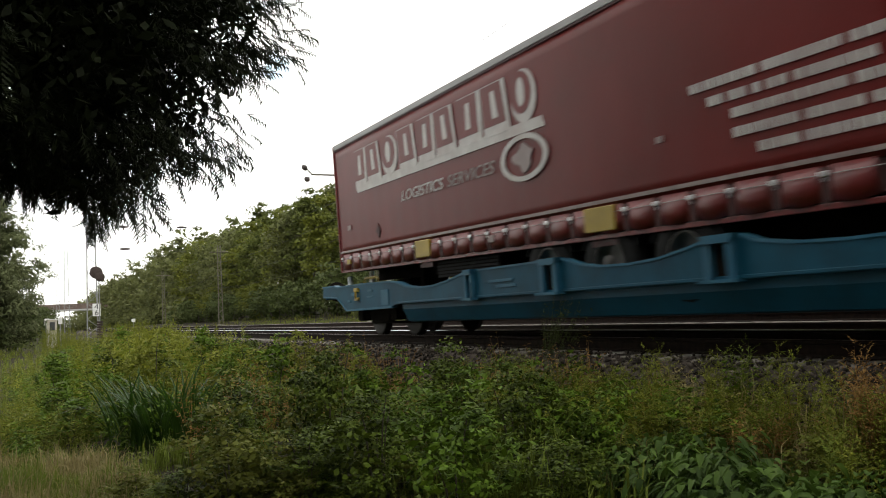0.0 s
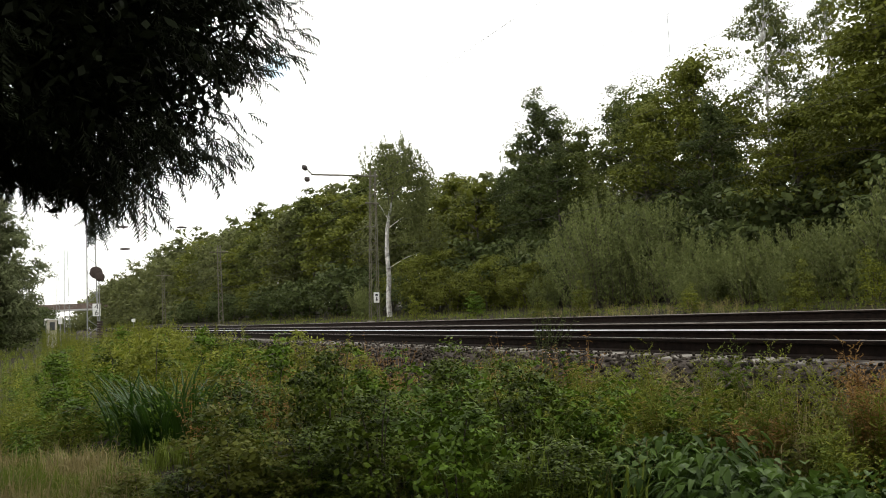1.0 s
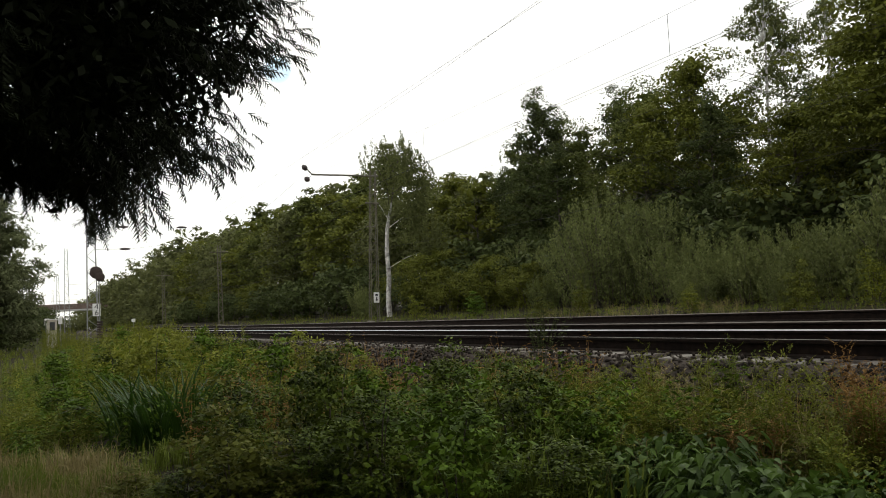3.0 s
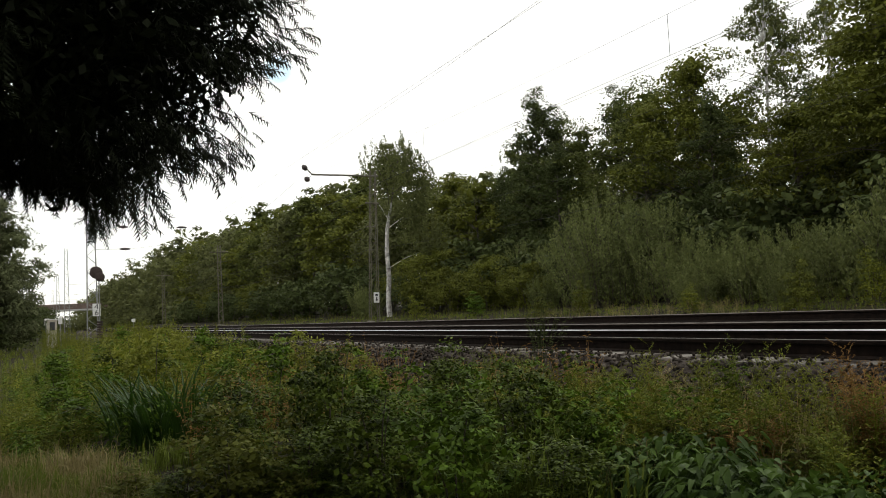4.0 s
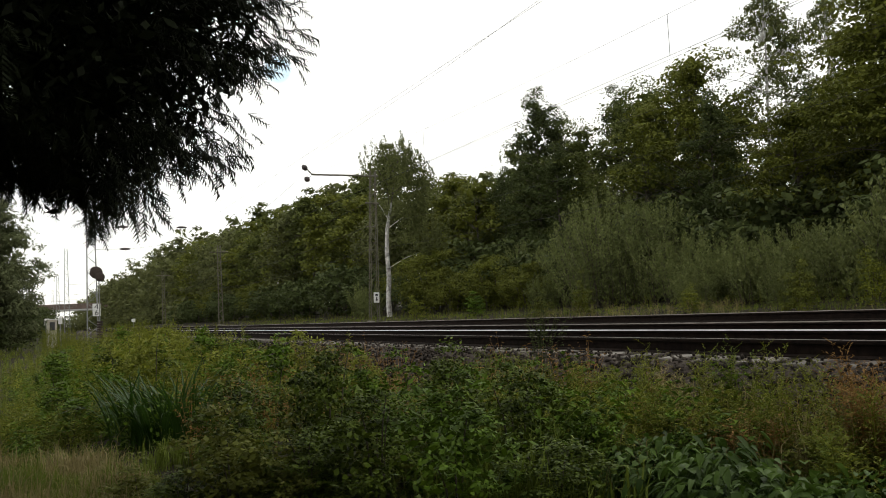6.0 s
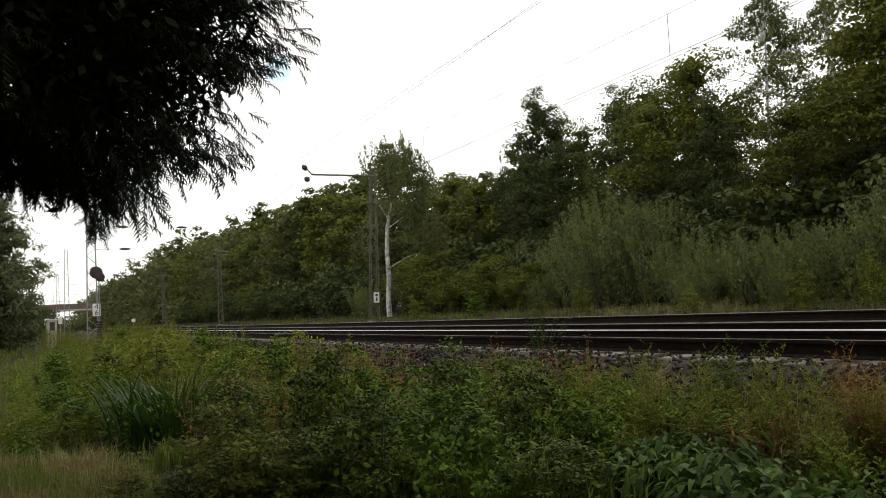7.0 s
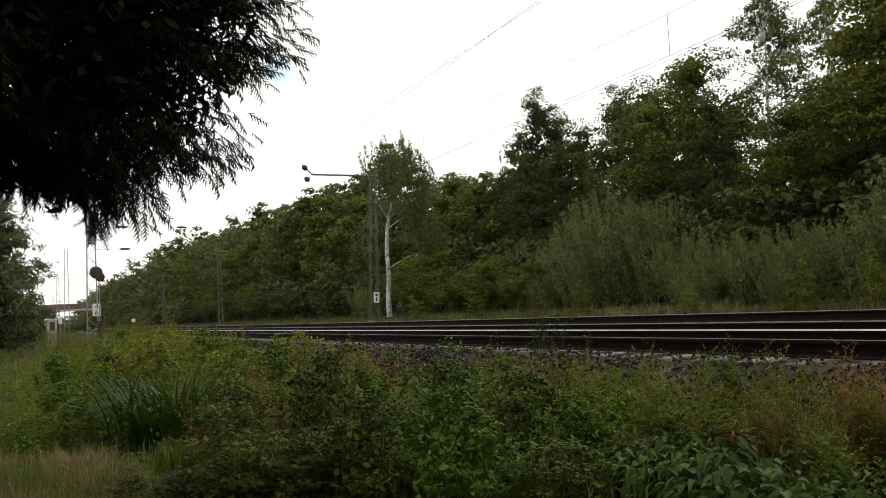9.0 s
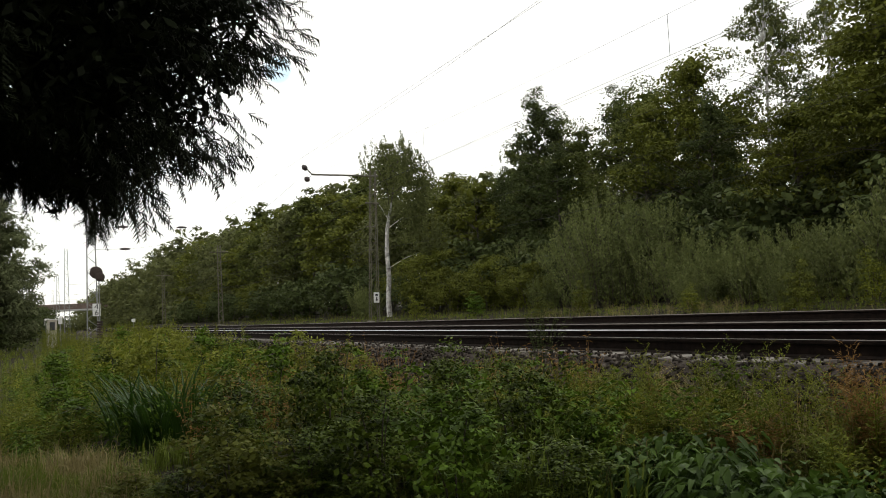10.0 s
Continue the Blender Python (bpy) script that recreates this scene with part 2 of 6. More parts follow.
def ground_z(x, y):
    x -= bend(y)
    pts = ((-400, -1.0), (4.5, -1.02), (5.1, -0.85), (5.6, -0.62), (13.9, -0.6), (14.6, -0.2), (15.3, 0.06), (17, 0.2), (22, 0.5), (40, 1.8), (120, 6), (900, 10))
    z = pts[-1][1]
    for (x0, z0), (x1, z1) in zip(pts, pts[1:]):
        if x <= x1:
            z = z0 + (z1 - z0) * max(0.0, (x - x0)) / (x1 - x0)
            break
    return z + 0.10 * noise.noise((x * 0.45, y * 0.45, 0)) * (0 if 5.0 < x < 15.6 else 1)


def make_ground():
    xs = [-1500, -600, -250, -120, -60, -30, -20] + list(np.arange(-14, 24, 0.5)) + [26, 30, 36, 45, 60, 90, 150, 300, 700, 1500]
    ys = [-1500, -600, -300, -120, -60, -30] + list(np.arange(-10, 40, 0.7)) + list(np.arange(42, 130, 4)) + [140, 170, 210, 260, 330, 420, 600, 1000, 2500]
    V = [(x, y, ground_z(x, y)) for y in ys for x in xs]
    n = len(xs)
    F = [(j * n + i, j * n + i + 1, (j + 1) * n + i + 1, (j + 1) * n + i) for j in range(len(ys) - 1) for i in range(n - 1)]
    g = link("ground", pydata("ground", V, F), M_EARTH, smooth=True)
    tagged(g, "dark earth under weeds, grass and leaf litter", "ground", kind="structure")


make_ground()

TRACK_X = (7.4934, 11.4934)     # centre lines of the two tracks
SUPER = (0.015, 0.12)             # the far rail of the far track is raised


def bed_ys():
    return [-320, -200, -100, -50, -20] + list(range(-10, 60, 2)) + list(range(60, 200, 10)) + [220, 260, 320, 400, 520]


def make_ballast():
    prof = ((5.25, -0.78), (5.62, -0.52), (6.02, -0.24), (6.24, -0.208), (6.36, -0.192), (6.62, -0.187), (6.9, -0.2), (8.1, -0.2), (9.0, -0.2), (9.6, -0.24), (10.1, -0.2), (12.6, -0.17), (13.0, -0.16), (13.4, -0.2), (14.3, -0.75))
    ys = [-320, -200, -100, -50, -20] + list(np.arange(-10, 40, 0.25)) + list(range(40, 200, 5)) + [220, 260, 320, 400, 520]
    V = []
    for y in ys:
        for i, (x, z) in enumerate(prof):
            w = 0.05 * noise.noise((x * 2.3, y * 2.3, 3.0)) + 0.03 * noise.noise((x * 7, y * 7, 5.0))
            V.append((x + bend(y) + w, y, z + w * 0.7))
    n = len(prof)
    F = [(j * n + i, j * n + i + 1, (j + 1) * n + i + 1, (j + 1) * n + i) for j in range(len(ys) - 1) for i in range(n - 1)]
    b = link("ballast_bed", pydata("ballast_bed", V, F), M_BALLAST, smooth=True)
    tagged(b, "brown-grey crushed stone ballast bed under two tracks", "ballast", kind="structure")


make_ballast()

RAIL_PROFILE = ((-0.0625, -0.172), (0.0625, -0.172), (0.0625, -0.162), (0.012, -0.142), (0.009, -0.048), (0.036, -0.036), (0.036, -0.012), (0.028, 0.0), (-0.028, 0.0), (-0.036, -0.012), (-0.036, -0.036), (-0.009, -0.048), (-0.012, -0.142), (-0.0625, -0.162))


def make_rail(parent, x0, z0, bright=True, head=None):
    V, F, ys = [], [], bed_ys()
    n = len(RAIL_PROFILE)
    for y in ys:
        V += [(x0 + bend(y) + x, y, z0 + z) for x, z in RAIL_PROFILE]
    mats = []
    for j in range(len(ys) - 1):
        for i in range(n):
            F.append((j * n + i, j * n + (i + 1) % n, (j + 1) * n + (i + 1) % n, (j + 1) * n + i))
            # sky sheen is put into top and chamfer; the sides stay near black
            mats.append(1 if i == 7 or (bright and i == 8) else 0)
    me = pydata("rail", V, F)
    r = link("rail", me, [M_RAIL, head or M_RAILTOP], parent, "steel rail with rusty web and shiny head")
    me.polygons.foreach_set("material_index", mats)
    return r


def sleeper_mesh():
    bm = bmesh.new()
    o = ((-1.3, -0.36), (1.3, -0.36), (1.3, -0.178), (0.95, -0.172), (0.55, -0.172), (0.35, -0.21), (-0.35, -0.21), (-0.55, -0.172), (-0.95, -0.172), (-1.3, -0.178))
    prism(bm, o, "y", -0.13, 0.13)
    bmesh.ops.bevel(bm, geom=[e for e in bm.edges], offset=0.012, segments=1, affect="EDGES")
    me = bpy.data.meshes.new("sleeper")
    bm.to_mesh(me)
    bm.free()
    me.materials.append(M_SLEEPER)
    return me


def clip_mesh():
    bm = boxes((-0.10, -0.065, -0.05, 0.05, -0.17, -0.135), (0.065, 0.10, -0.05, 0.05, -0.17, -0.135), bevel=0.01)
    me = bpy.data.meshes.new("rail_clip")
    bm.to_mesh(me)
    bm.free()
    me.materials.append(M_RAIL)
    return me


def make_tracks():
    sl = sleeper_mesh()
    for k, (cx, sup) in enumerate(zip(TRACK_X, SUPER)):
        tr = new("railway_track")
        tagged(tr, "railway track of steel rails on concrete sleepers in ballast", "railway track", "tracks of the line", "structure")
        tr.location = (0, 0, 0)
        make_rail(tr, cx - 0.7525, 0.0, k == 1, M_RAILDIM)
        make_rail(tr, cx + 0.7525, sup, True, M_RAILTOP if k == 0 else M_RAILDIM)
        tilt = math.degrees(math.atan2(sup, 1.505))
        n = 0
        for j in range(-14, 120):
            y = 13.36 + 0.6 * (j - 20)
            s = link("sleeper", sl, None, tr, m=pose(cx + bend(y), y + random.uniform(-0.015, 0.015), sup / 2, 0, -tilt, random.uniform(-0.6, 0.6)))


make_tracks()


def make_ballast_stones():
    rng = np.random.default_rng(5)
    t = bmesh.new()
    bmesh.ops.create_cube(t, size=1.5)
    bmesh.ops.triangulate(t, faces=t.faces[:])
    V = np.array([v.co[:] for v in t.verts]) * rng.uniform(0.6, 1.2, (len(t.verts), 3))
    F = np.array([[v.index for v in f.verts] for f in t.faces])
    t.free()

    def place(n, x0, x1, y0, y1, zf, s0, s1):
        m = np.zeros((n, 4, 4))
        for i in range(n):
            x, y = rng.uniform(x0, x1), y0 + (y1 - y0) * rng.random() ** 1.4
            s = rng.uniform(s0, s1)
            q = Matrix.LocRotScale((x + bend(y), y, zf(x) + rng.uniform(-0.01, 0.03)), Euler(rng.uniform(0, 6.3, 3)), (s * rng.uniform(0.8, 1.5), s, s * rng.uniform(0.6, 0.9)))
            m[i] = np.array(q)
        return m

    def shoulder(x):
        return float(np.interp(x, (5.25, 5.62, 6.02, 6.3), (-0.78, -0.52, -0.25, -0.22)))

    a = place(7500, 5.3, 6.34, 2.0, 34, shoulder, 0.02, 0.042)
    b = place(1800, 8.75, 10.3, 2.0, 40, lambda x: -0.20, 0.025, 0.05)
    c = place(900, 12.75, 13.5, 8.0, 50, lambda x: -0.13, 0.025, 0.05)
    d = place(1000, 6.8, 8.2, 3.0, 30, lambda x: -0.21, 0.02, 0.045)
    e = place(700, 10.8, 12.2, 6.0, 40, lambda x: -0.16, 0.02, 0.045)
    f = place(520, 6.15, 6.6, 2.0, 24, lambda x: -0.178, 0.012, 0.026)
    me = repeat_mesh("ballast_stones", V, F, np.concatenate([a, b, c, d, e, f]))
    s = link("ballast_stones", me, M_STONE)
    tagged(s, "loose crushed stones of the track ballast", "ballast", kind="stuff")


make_ballast_stones()

# ---- trees and shrubs ----
def leaf_faces(rng, C, length, width, up=0.35, out=None, droop=0.0, outward=0.6):
    """Four-sided folded leaves at points C: base, side, tip, side."""
    n = len(C)
    nrm = rng.normal(size=(n, 3))
    nrm[:, 2] = np.abs(nrm[:, 2]) + up
    if out is not None:
        nrm += out * outward
    nrm /= np.linalg.norm(nrm, axis=1, keepdims=True)
    a = rng.normal(size=(n, 3))
    a[:, 2] -= droop
    a -= (a * nrm).sum(1, keepdims=True) * nrm
    a /= np.linalg.norm(a, axis=1, keepdims=True)
    b = np.cross(nrm, a)
    L = (length * rng.uniform(0.6, 1.35, n))[:, None]
    W = (width * rng.uniform(0.6, 1.3, n))[:, None]
    q = np.stack([C - a * L * 0.5, C + b * W * 0.5 - nrm * W * 0.15, C + a * L * 0.5 - nrm * L * 0.08, C - b * W * 0.5 - nrm * W * 0.15], 1)
    return q


def crown_points(rng, height, base, radius, clumps, leaves, clump_r, shape=2.0, top_bias=0.0):
    """Leaf places: uneven clumps over a crown's outside, thinner inside."""
    c = Vector((0, 0, (height + base) / 2))
    P, O, centres = [], [], []
    for k in range(clumps):
        d = rng.normal(size=3)
        d /= np.linalg.norm(d)
        r = rng.uniform(0.45, 1.0) ** 0.6
        taper = 1.0 - top_bias * max(0.0, d[2])
        pc = np.array([d[0] * radius * r * taper, d[1] * radius * r * taper, c.z + d[2] * (height - base) / 2 * r])
        centres.append(pc)
        cr = clump_r * rng.uniform(0.6, 1.35)
        n = int(leaves / clumps * rng.uniform(0.6, 1.4))
        e = rng.normal(size=(n, 3))
        e /= np.linalg.norm(e, axis=1, keepdims=True)
        low = (e[:, 2] < 0) & (rng.random(n) < 0.55)
        e[low, 2] *= -1
        e[:, 2] *= 0.62
        P.append(pc + e * cr * (rng.random((n, 1)) ** 0.45))
        O.append(e)
    return np.concatenate(P), np.concatenate(O), centres


def make_tree(name, label, category, group, seed, height, base, radius, clumps, leaves, clump_r, leaf, mat, bark=None, trunk_r=0.16, droop=0.0, top_bias=0.3, limbs=True, stems=1, narrow=0.62, core=0.10):
    rng = np.random.default_rng(seed)
    root = new(name)
    tagged(root, label, category, group)
    P, O, centres = crown_points(rng, height, base, radius, clumps, leaves, clump_r, top_bias=top_bias)
    bm = bmesh.new()
    for s in range(stems):
        a = 2 * math.pi * s / max(stems, 1)
        off = 0.0 if stems == 1 else 0.25
        lean = 0.0 if stems == 1 else radius * 0.35
        bx, by = off * math.cos(a), off * math.sin(a)
        top = height * 0.86
        pts = [(bx + lean * math.cos(a) * f + 0.12 * math.sin(3 * f + seed), by + lean * math.sin(a) * f + 0.10 * math.cos(4 * f + seed), -0.25 + top * f) for f in (0, 0.1, 0.25, 0.45, 0.7, 1.0)]
        tube(bm, pts, [trunk_r * q for q in (1.35, 1.0, 0.85, 0.65, 0.4, 0.08)], 8)
    if limbs:
        for pc in centres[::2]:
            z0 = max(base * 0.75, min(pc[2] - 0.35 * math.hypot(pc[0], pc[1]), height * 0.75))
            mid = (pc[0] * 0.5, pc[1] * 0.5, (z0 + pc[2]) / 2 + 0.15)
            tube(bm, [(0, 0, z0), mid, tuple(pc)], [trunk_r * 0.2, trunk_r * 0.12, 0.01], 5)
    part("trunk", bm, bark or M_BARK, root, smooth=True)
    me = polys("crown", leaf_faces(rng, P, leaf, leaf * narrow, 0.6, O, droop, 1.3), 4)
    link("crown", me, mat, root)
    if core:
        # foliage within the crown, in its own shade
        n = int(leaves * core)
        C = np.array(centres)[rng.integers(0, len(centres), n)]
        axis = np.stack([np.zeros(n), np.zeros(n), C[:, 2]], 1)
        C = axis + (C - axis) * rng.uniform(0.1, 0.68, (n, 1)) + rng.normal(size=(n, 3)) * clump_r * 0.25
        C[:, 2] = np.clip(C[:, 2], 0.2, height * 0.9)
        link("inner_foliage", polys("inner_foliage", leaf_faces(rng, C, leaf * 2.1, leaf * 1.5, 0.2), 4), mat, root)
    return root


def scatter_tree(root, places):
    """Places: (x, y, scale, turn). The first one takes the original."""
    for k, (x, y, s, a) in enumerate(places):
        m = pose(x, y, ground_z(x, y) - 0.05, 0, 0, a) @ Matrix.Diagonal((s, s, s, 1))
        if k == 0:
            root.matrix_basis = m
        else:
            c = copy_thing(root, Matrix())
            c.matrix_basis = m


FOREST = "trees of the forest edge"
L_OAK, L_ALD = "green oak tree with dense uneven crown at the forest edge", "dark green alder tree with narrow crown in the wood"
L_MAP, L_BIR = "yellow-green maple tree with broad crown at the forest edge", "pale green birch with thin drooping crown"
near_kinds = {
    "oak": (make_tree("oak_tree", L_OAK, "tree", FOREST, 11, 12.0, 0.6, 3.6, 105, 14500, 0.80, 0.16, M_LEAF_OAK, trunk_r=0.2), 12.0),
    "alder": (make_tree("alder_tree", L_ALD, "tree", FOREST, 12, 12.5, 0.5, 2.6, 95, 12000, 0.70, 0.15, M_LEAF_DEEP, trunk_r=0.17, top_bias=0.68), 12.5),
    "maple": (make_tree("maple_tree", L_MAP, "tree", FOREST, 13, 11.0, 0.5, 3.5, 105, 14500, 0.78, 0.16, M_LEAF_YELLOW, trunk_r=0.18), 11.0),
    "birch": (make_tree("birch_tree", L_BIR, "tree", FOREST, 14, 13.0, 3.0, 2.2, 70, 7500, 0.6, 0.13, M_LEAF_BIRCH, M_BIRCHBARK, trunk_r=0.13, droop=1.6, top_bias=0.5, core=0.03), 13.0)}
far_kinds = {
    "oak": (make_tree("oak_tree", L_OAK, "tree", FOREST, 15, 12.0, 0.3, 3.9, 62, 3900, 1.05, 0.36, M_LEAF_HAZE, trunk_r=0.2), 12.0),
    "alder": (make_tree("alder_tree", L_ALD, "tree", FOREST, 16, 12.0, 0.3, 3.2, 58, 3700, 0.92, 0.33, M_LEAF_OAK, trunk_r=0.18, top_bias=0.4), 12.0),
    "maple": (make_tree("maple_tree", L_MAP, "tree", FOREST, 17, 10.5, 0.3, 3.7, 60, 3800, 1.0, 0.35, M_LEAF_YELLOW, trunk_r=0.18), 10.5)}

rng = random.Random(21)
near_rows, far_rows = {k: [] for k in near_kinds}, {k: [] for k in far_kinds}
# the near stretch, tree by tree: kind, x, y, height
for kind, x, y, h in (
        ("alder", 24.0, 37.2, 11.6), ("oak", 25.2, 34.8, 9.3), ("alder", 23.2, 34.2, 8.0), ("alder", 26.5, 33.4, 10.7), ("oak", 24.2, 28.8, 9.5), ("maple", 24.5, 26.0, 10.5), ("oak", 25.8, 30.6, 10.2),
        ("birch", 27.2, 24.6, 13.2), ("birch", 28.4, 22.6, 12.2), ("alder", 26.0, 21.6, 7.6), ("maple", 23.8, 16.2, 11.4), ("maple", 23.4, 14.2, 11.8), ("maple", 22.4, 14.4, 9.6), ("maple", 22.2, 19.2, 6.6), ("oak", 26.8, 16.8, 11.6), ("alder", 22.2, 22.8, 7.6), 
        ("oak", 25.4, 38.6, 8.4), ("alder", 24.4, 41.6, 8.0), ("alder", 28.6, 31.0, 9.6), ("birch", 29.0, 25.2, 12.6), ("alder", 24.9, 39.6, 8.6), ("alder", 25.0, 36.6, 10.4)):
    near_rows[kind].append((x, y, h / near_kinds[kind][1], rng.uniform(0, 360)))
for kind, x, y, h in (("oak", 30, 30, 9.0), ("alder", 31, 36, 9.0), ("maple", 30, 42, 8.2), ("oak", 34, 26, 10), ("oak", 27, 8, 11), ("oak", 35, 22, 10), ("alder", 37, 16, 10), ("oak", 37, 30, 9.5), ("oak", 26.6, 52, 9.4), ("maple", 25.2, 48.6, 8.6), ("alder", 28.4, 56, 9.8), ("oak", 28.6, 46.6, 9.0)):
    far_rows[kind].append((x, y, h / far_kinds[kind][1], rng.uniform(0, 360)))
for j in range(31):
    y = 44 + j * 3.6
    for x0, jit in ((23.4, 1.2), (28.0, 1.5)):
        kind = rng.choice(("oak", "alder", "maple", "oak", "alder"))
        if x0 > 26 and j % 2:
            continue
        want = float(np.interp(y, (44, 58, 66, 80, 110, 160), (8.6, 9.6, 12.6, 12.4, 13.4, 15.2))) - (1.2 if x0 < 26 else -0.9)
        far_rows[kind].append((x0 + bend(y) + rng.uniform(-jit, jit), y + rng.uniform(-1.5, 1.5), want / far_kinds[kind][1] * rng.uniform(0.88, 1.08), rng.uniform(0, 360)))
for kinds, rows in ((near_kinds, near_rows), (far_kinds, far_rows)):
    for kind, (root, _) in kinds.items():
        scatter_tree(root, rows[kind])

# shrubs on the far verge
SHRUB = "shrubs on the far verge"

def make_sallow(name, label, seed, shoots, wide, low, high, sink, per_metre):
    """A shrub of many upright leafy shoots with pointed tips."""
    g = np.random.default_rng(seed)
    root = new(name)
    tagged(root, label, "shrub", SHRUB)
    wood = bmesh.new()
    base, way, out = [], [], []
    for k in range(shoots):
        a, r = g.uniform(0, 6.28), wide * math.sqrt(g.random())
        h = g.uniform(low, high) * (1.12 - sink * (r / wide) ** 2)
        q0 = Vector((0.62 * r * math.cos(a), 0.62 * r * math.sin(a), -0.1))
        q1 = Vector((0.8 * r * math.cos(a), 0.8 * r * math.sin(a), h * 0.5))
        q2 = Vector((1.1 * r * math.cos(a) + 0.1 * g.normal(), 1.1 * r * math.sin(a) + 0.1 * g.normal(), h))
        if k % 3 == 0:
            tube(wood, [q0, q1, q2], [0.014, 0.009, 0.003], 4)
        n = int(per_metre * h)
        f = g.uniform(0.05, 1.0, (n, 1)) ** 0.8
        p = np.array(q0) * (1 - f) ** 2 + np.array(q1) * 2 * f * (1 - f) + np.array(q2) * f ** 2
        b = g.uniform(0, 6.28, n)
        side = np.stack([np.cos(b), np.sin(b), np.zeros(n)], 1)
        base.append(p + side * 0.05 * (1.2 - f))
        way.append(side * 0.75 + np.array([0, 0, 0.85]))
    P0, D = np.concatenate(base), np.concatenate(way)
    D /= np.linalg.norm(D, axis=1, keepdims=True)
    n = len(P0)
    side = np.cross(D, g.normal(size=(n, 3)))
    side /= np.linalg.norm(side, axis=1, keepdims=True)
    L, W = g.uniform(0.07, 0.14, (n, 1)), g.uniform(0.018, 0.034, (n, 1))
    link("leaves", polys("leaves", np.stack([P0, P0 + D * L * 0.45 + side * W, P0 + D * L, P0 + D * L * 0.45 - side * W], 1), 4), M_LEAF_WILLOW, root)
    part("wood", wood, M_BARK, root)
    C = g.normal(size=(420, 3)) * (wide * 0.33, wide * 0.33, high * 0.14) + (0, 0, high * 0.28)
    C[:, 2] = np.abs(C[:, 2])
    link("inner_foliage", polys("inner_foliage", leaf_faces(g, C, 0.16, 0.10, 0.2), 4), M_LEAF_WILLOW, root)
    return root


willow = make_sallow("willow_shrub", "large rounded grey-green willow shrub on the far verge", 31, 300, 2.5, 3.6, 4.05, 0.62, 22)
scatter_tree(willow, [(19.2, 25.4, 1.0, 30), (19.8, 23.2, 0.86, 110), (20.8, 33.6, 0.72, 170)])
sallow = make_sallow("sallow_shrub", "grey-green sallow shrub with upright leafy shoots on the verge", 36, 85, 1.25, 1.3, 2.3, 0.31, 40)
scatter_tree(sallow, [(18.6, 20.4, 0.95, 80), (18.2, 18.8, 0.86, 200), (18.0, 17.2, 0.74, 130), (17.8, 15.8, 0.84, 10), (17.9, 14.4, 0.78, 250), (17.7, 13.1, 1.0, 300), (17.8, 11.6, 1.3, 60), (16.9, 18.4, 0.5, 100), (16.9, 15.2, 0.5, 20), (19.6, 19.2, 0.95, 220), (19.4, 16.4, 0.85, 45), (17.6, 46.5, 0.9, 15), (18.6, 28.9, 0.62, 120)])
hazel = make_tree("hazel_shrub", "yellow-green hazel shrub with broad leaves on the verge", "shrub", SHRUB, 32, 3.6, 0.0, 2.2, 80, 7000, 0.50, 0.135, M_LEAF_YELLOW, trunk_r=0.05, top_bias=0.2, stems=5, limbs=False)
scatter_tree(hazel, [(19.2, 40.5, 1.0, 0), (20.6, 35.2, 0.75, 90), (20.4, 46.0, 0.9, 200), (18.6, 37.0, 0.66, 150), (19.0, 34.0, 0.74, 40), (18.6, 30.2, 0.58, 280), (20.0 + bend(84), 84, 1.2, 20), (20.6 + bend(110), 110, 1.5, 60)])
thorn = make_tree("thorn_shrub", "dark green low thorn shrub below the trees", "shrub", SHRUB, 33, 3.0, 0.0, 1.9, 50, 1700, 0.52, 0.22, M_LEAF_DEEP, trunk_r=0.05, top_bias=0.1, stems=4, limbs=False)
scatter_tree(thorn, [(19.8, 37.6, 0.8, 0), (20.2, 33.4, 0.9, 70), (19.6, 43.4, 0.9, 140)] + [(19.6 + bend(50 + 5 * k) + rng.uniform(-0.6, 0.8), 50 + 5 * k, rng.uniform(0.8, 1.35), rng.uniform(0, 360)) for k in range(20)] + [(20.6, 14, 1.2, 0), (21.0, 19.5, 1.2, 0), (21.2, 24, 1.3, 50), (21.0, 28.5, 1.1, 90), (21.6, 39.6, 1.3, 10), (22.6, 36.2, 1.3, 200), (22.0, 32.0, 1.2, 120)] + [(24.5 + 2.6 * (k % 3) + rng.uniform(-0.5, 0.5), 10.5 + 2.6 * k, rng.uniform(1.3, 1.8), rng.uniform(0, 360)) for k in range(11)])


def make_far_woods():
    g = np.random.default_rng(33)
    P, O = [], []
    for k in range(170):
        y = 155 + 400 * g.random() ** 1.15
        x = bend(min(y, 170)) + g.uniform(21, 36)
        h = g.uniform(14.5, 19.5)
        p, o, _ = crown_points(g, h, 0.3, 4.2, 30, 560, 1.5, top_bias=0.3)
        P.append(p + np.array([x, y, ground_z(x, y)]))
        O.append(o)
    P, O = np.concatenate(P), np.concatenate(O)
    w = link("far_woods", polys("far_woods", leaf_faces(g, P, 0.9, 0.65, 0.6, O, 0.0, 1.3), 4), M_LEAF_HAZE)
    tagged(w, "distant dense green woodland along the railway line", "woods", kind="stuff")


make_far_woods()


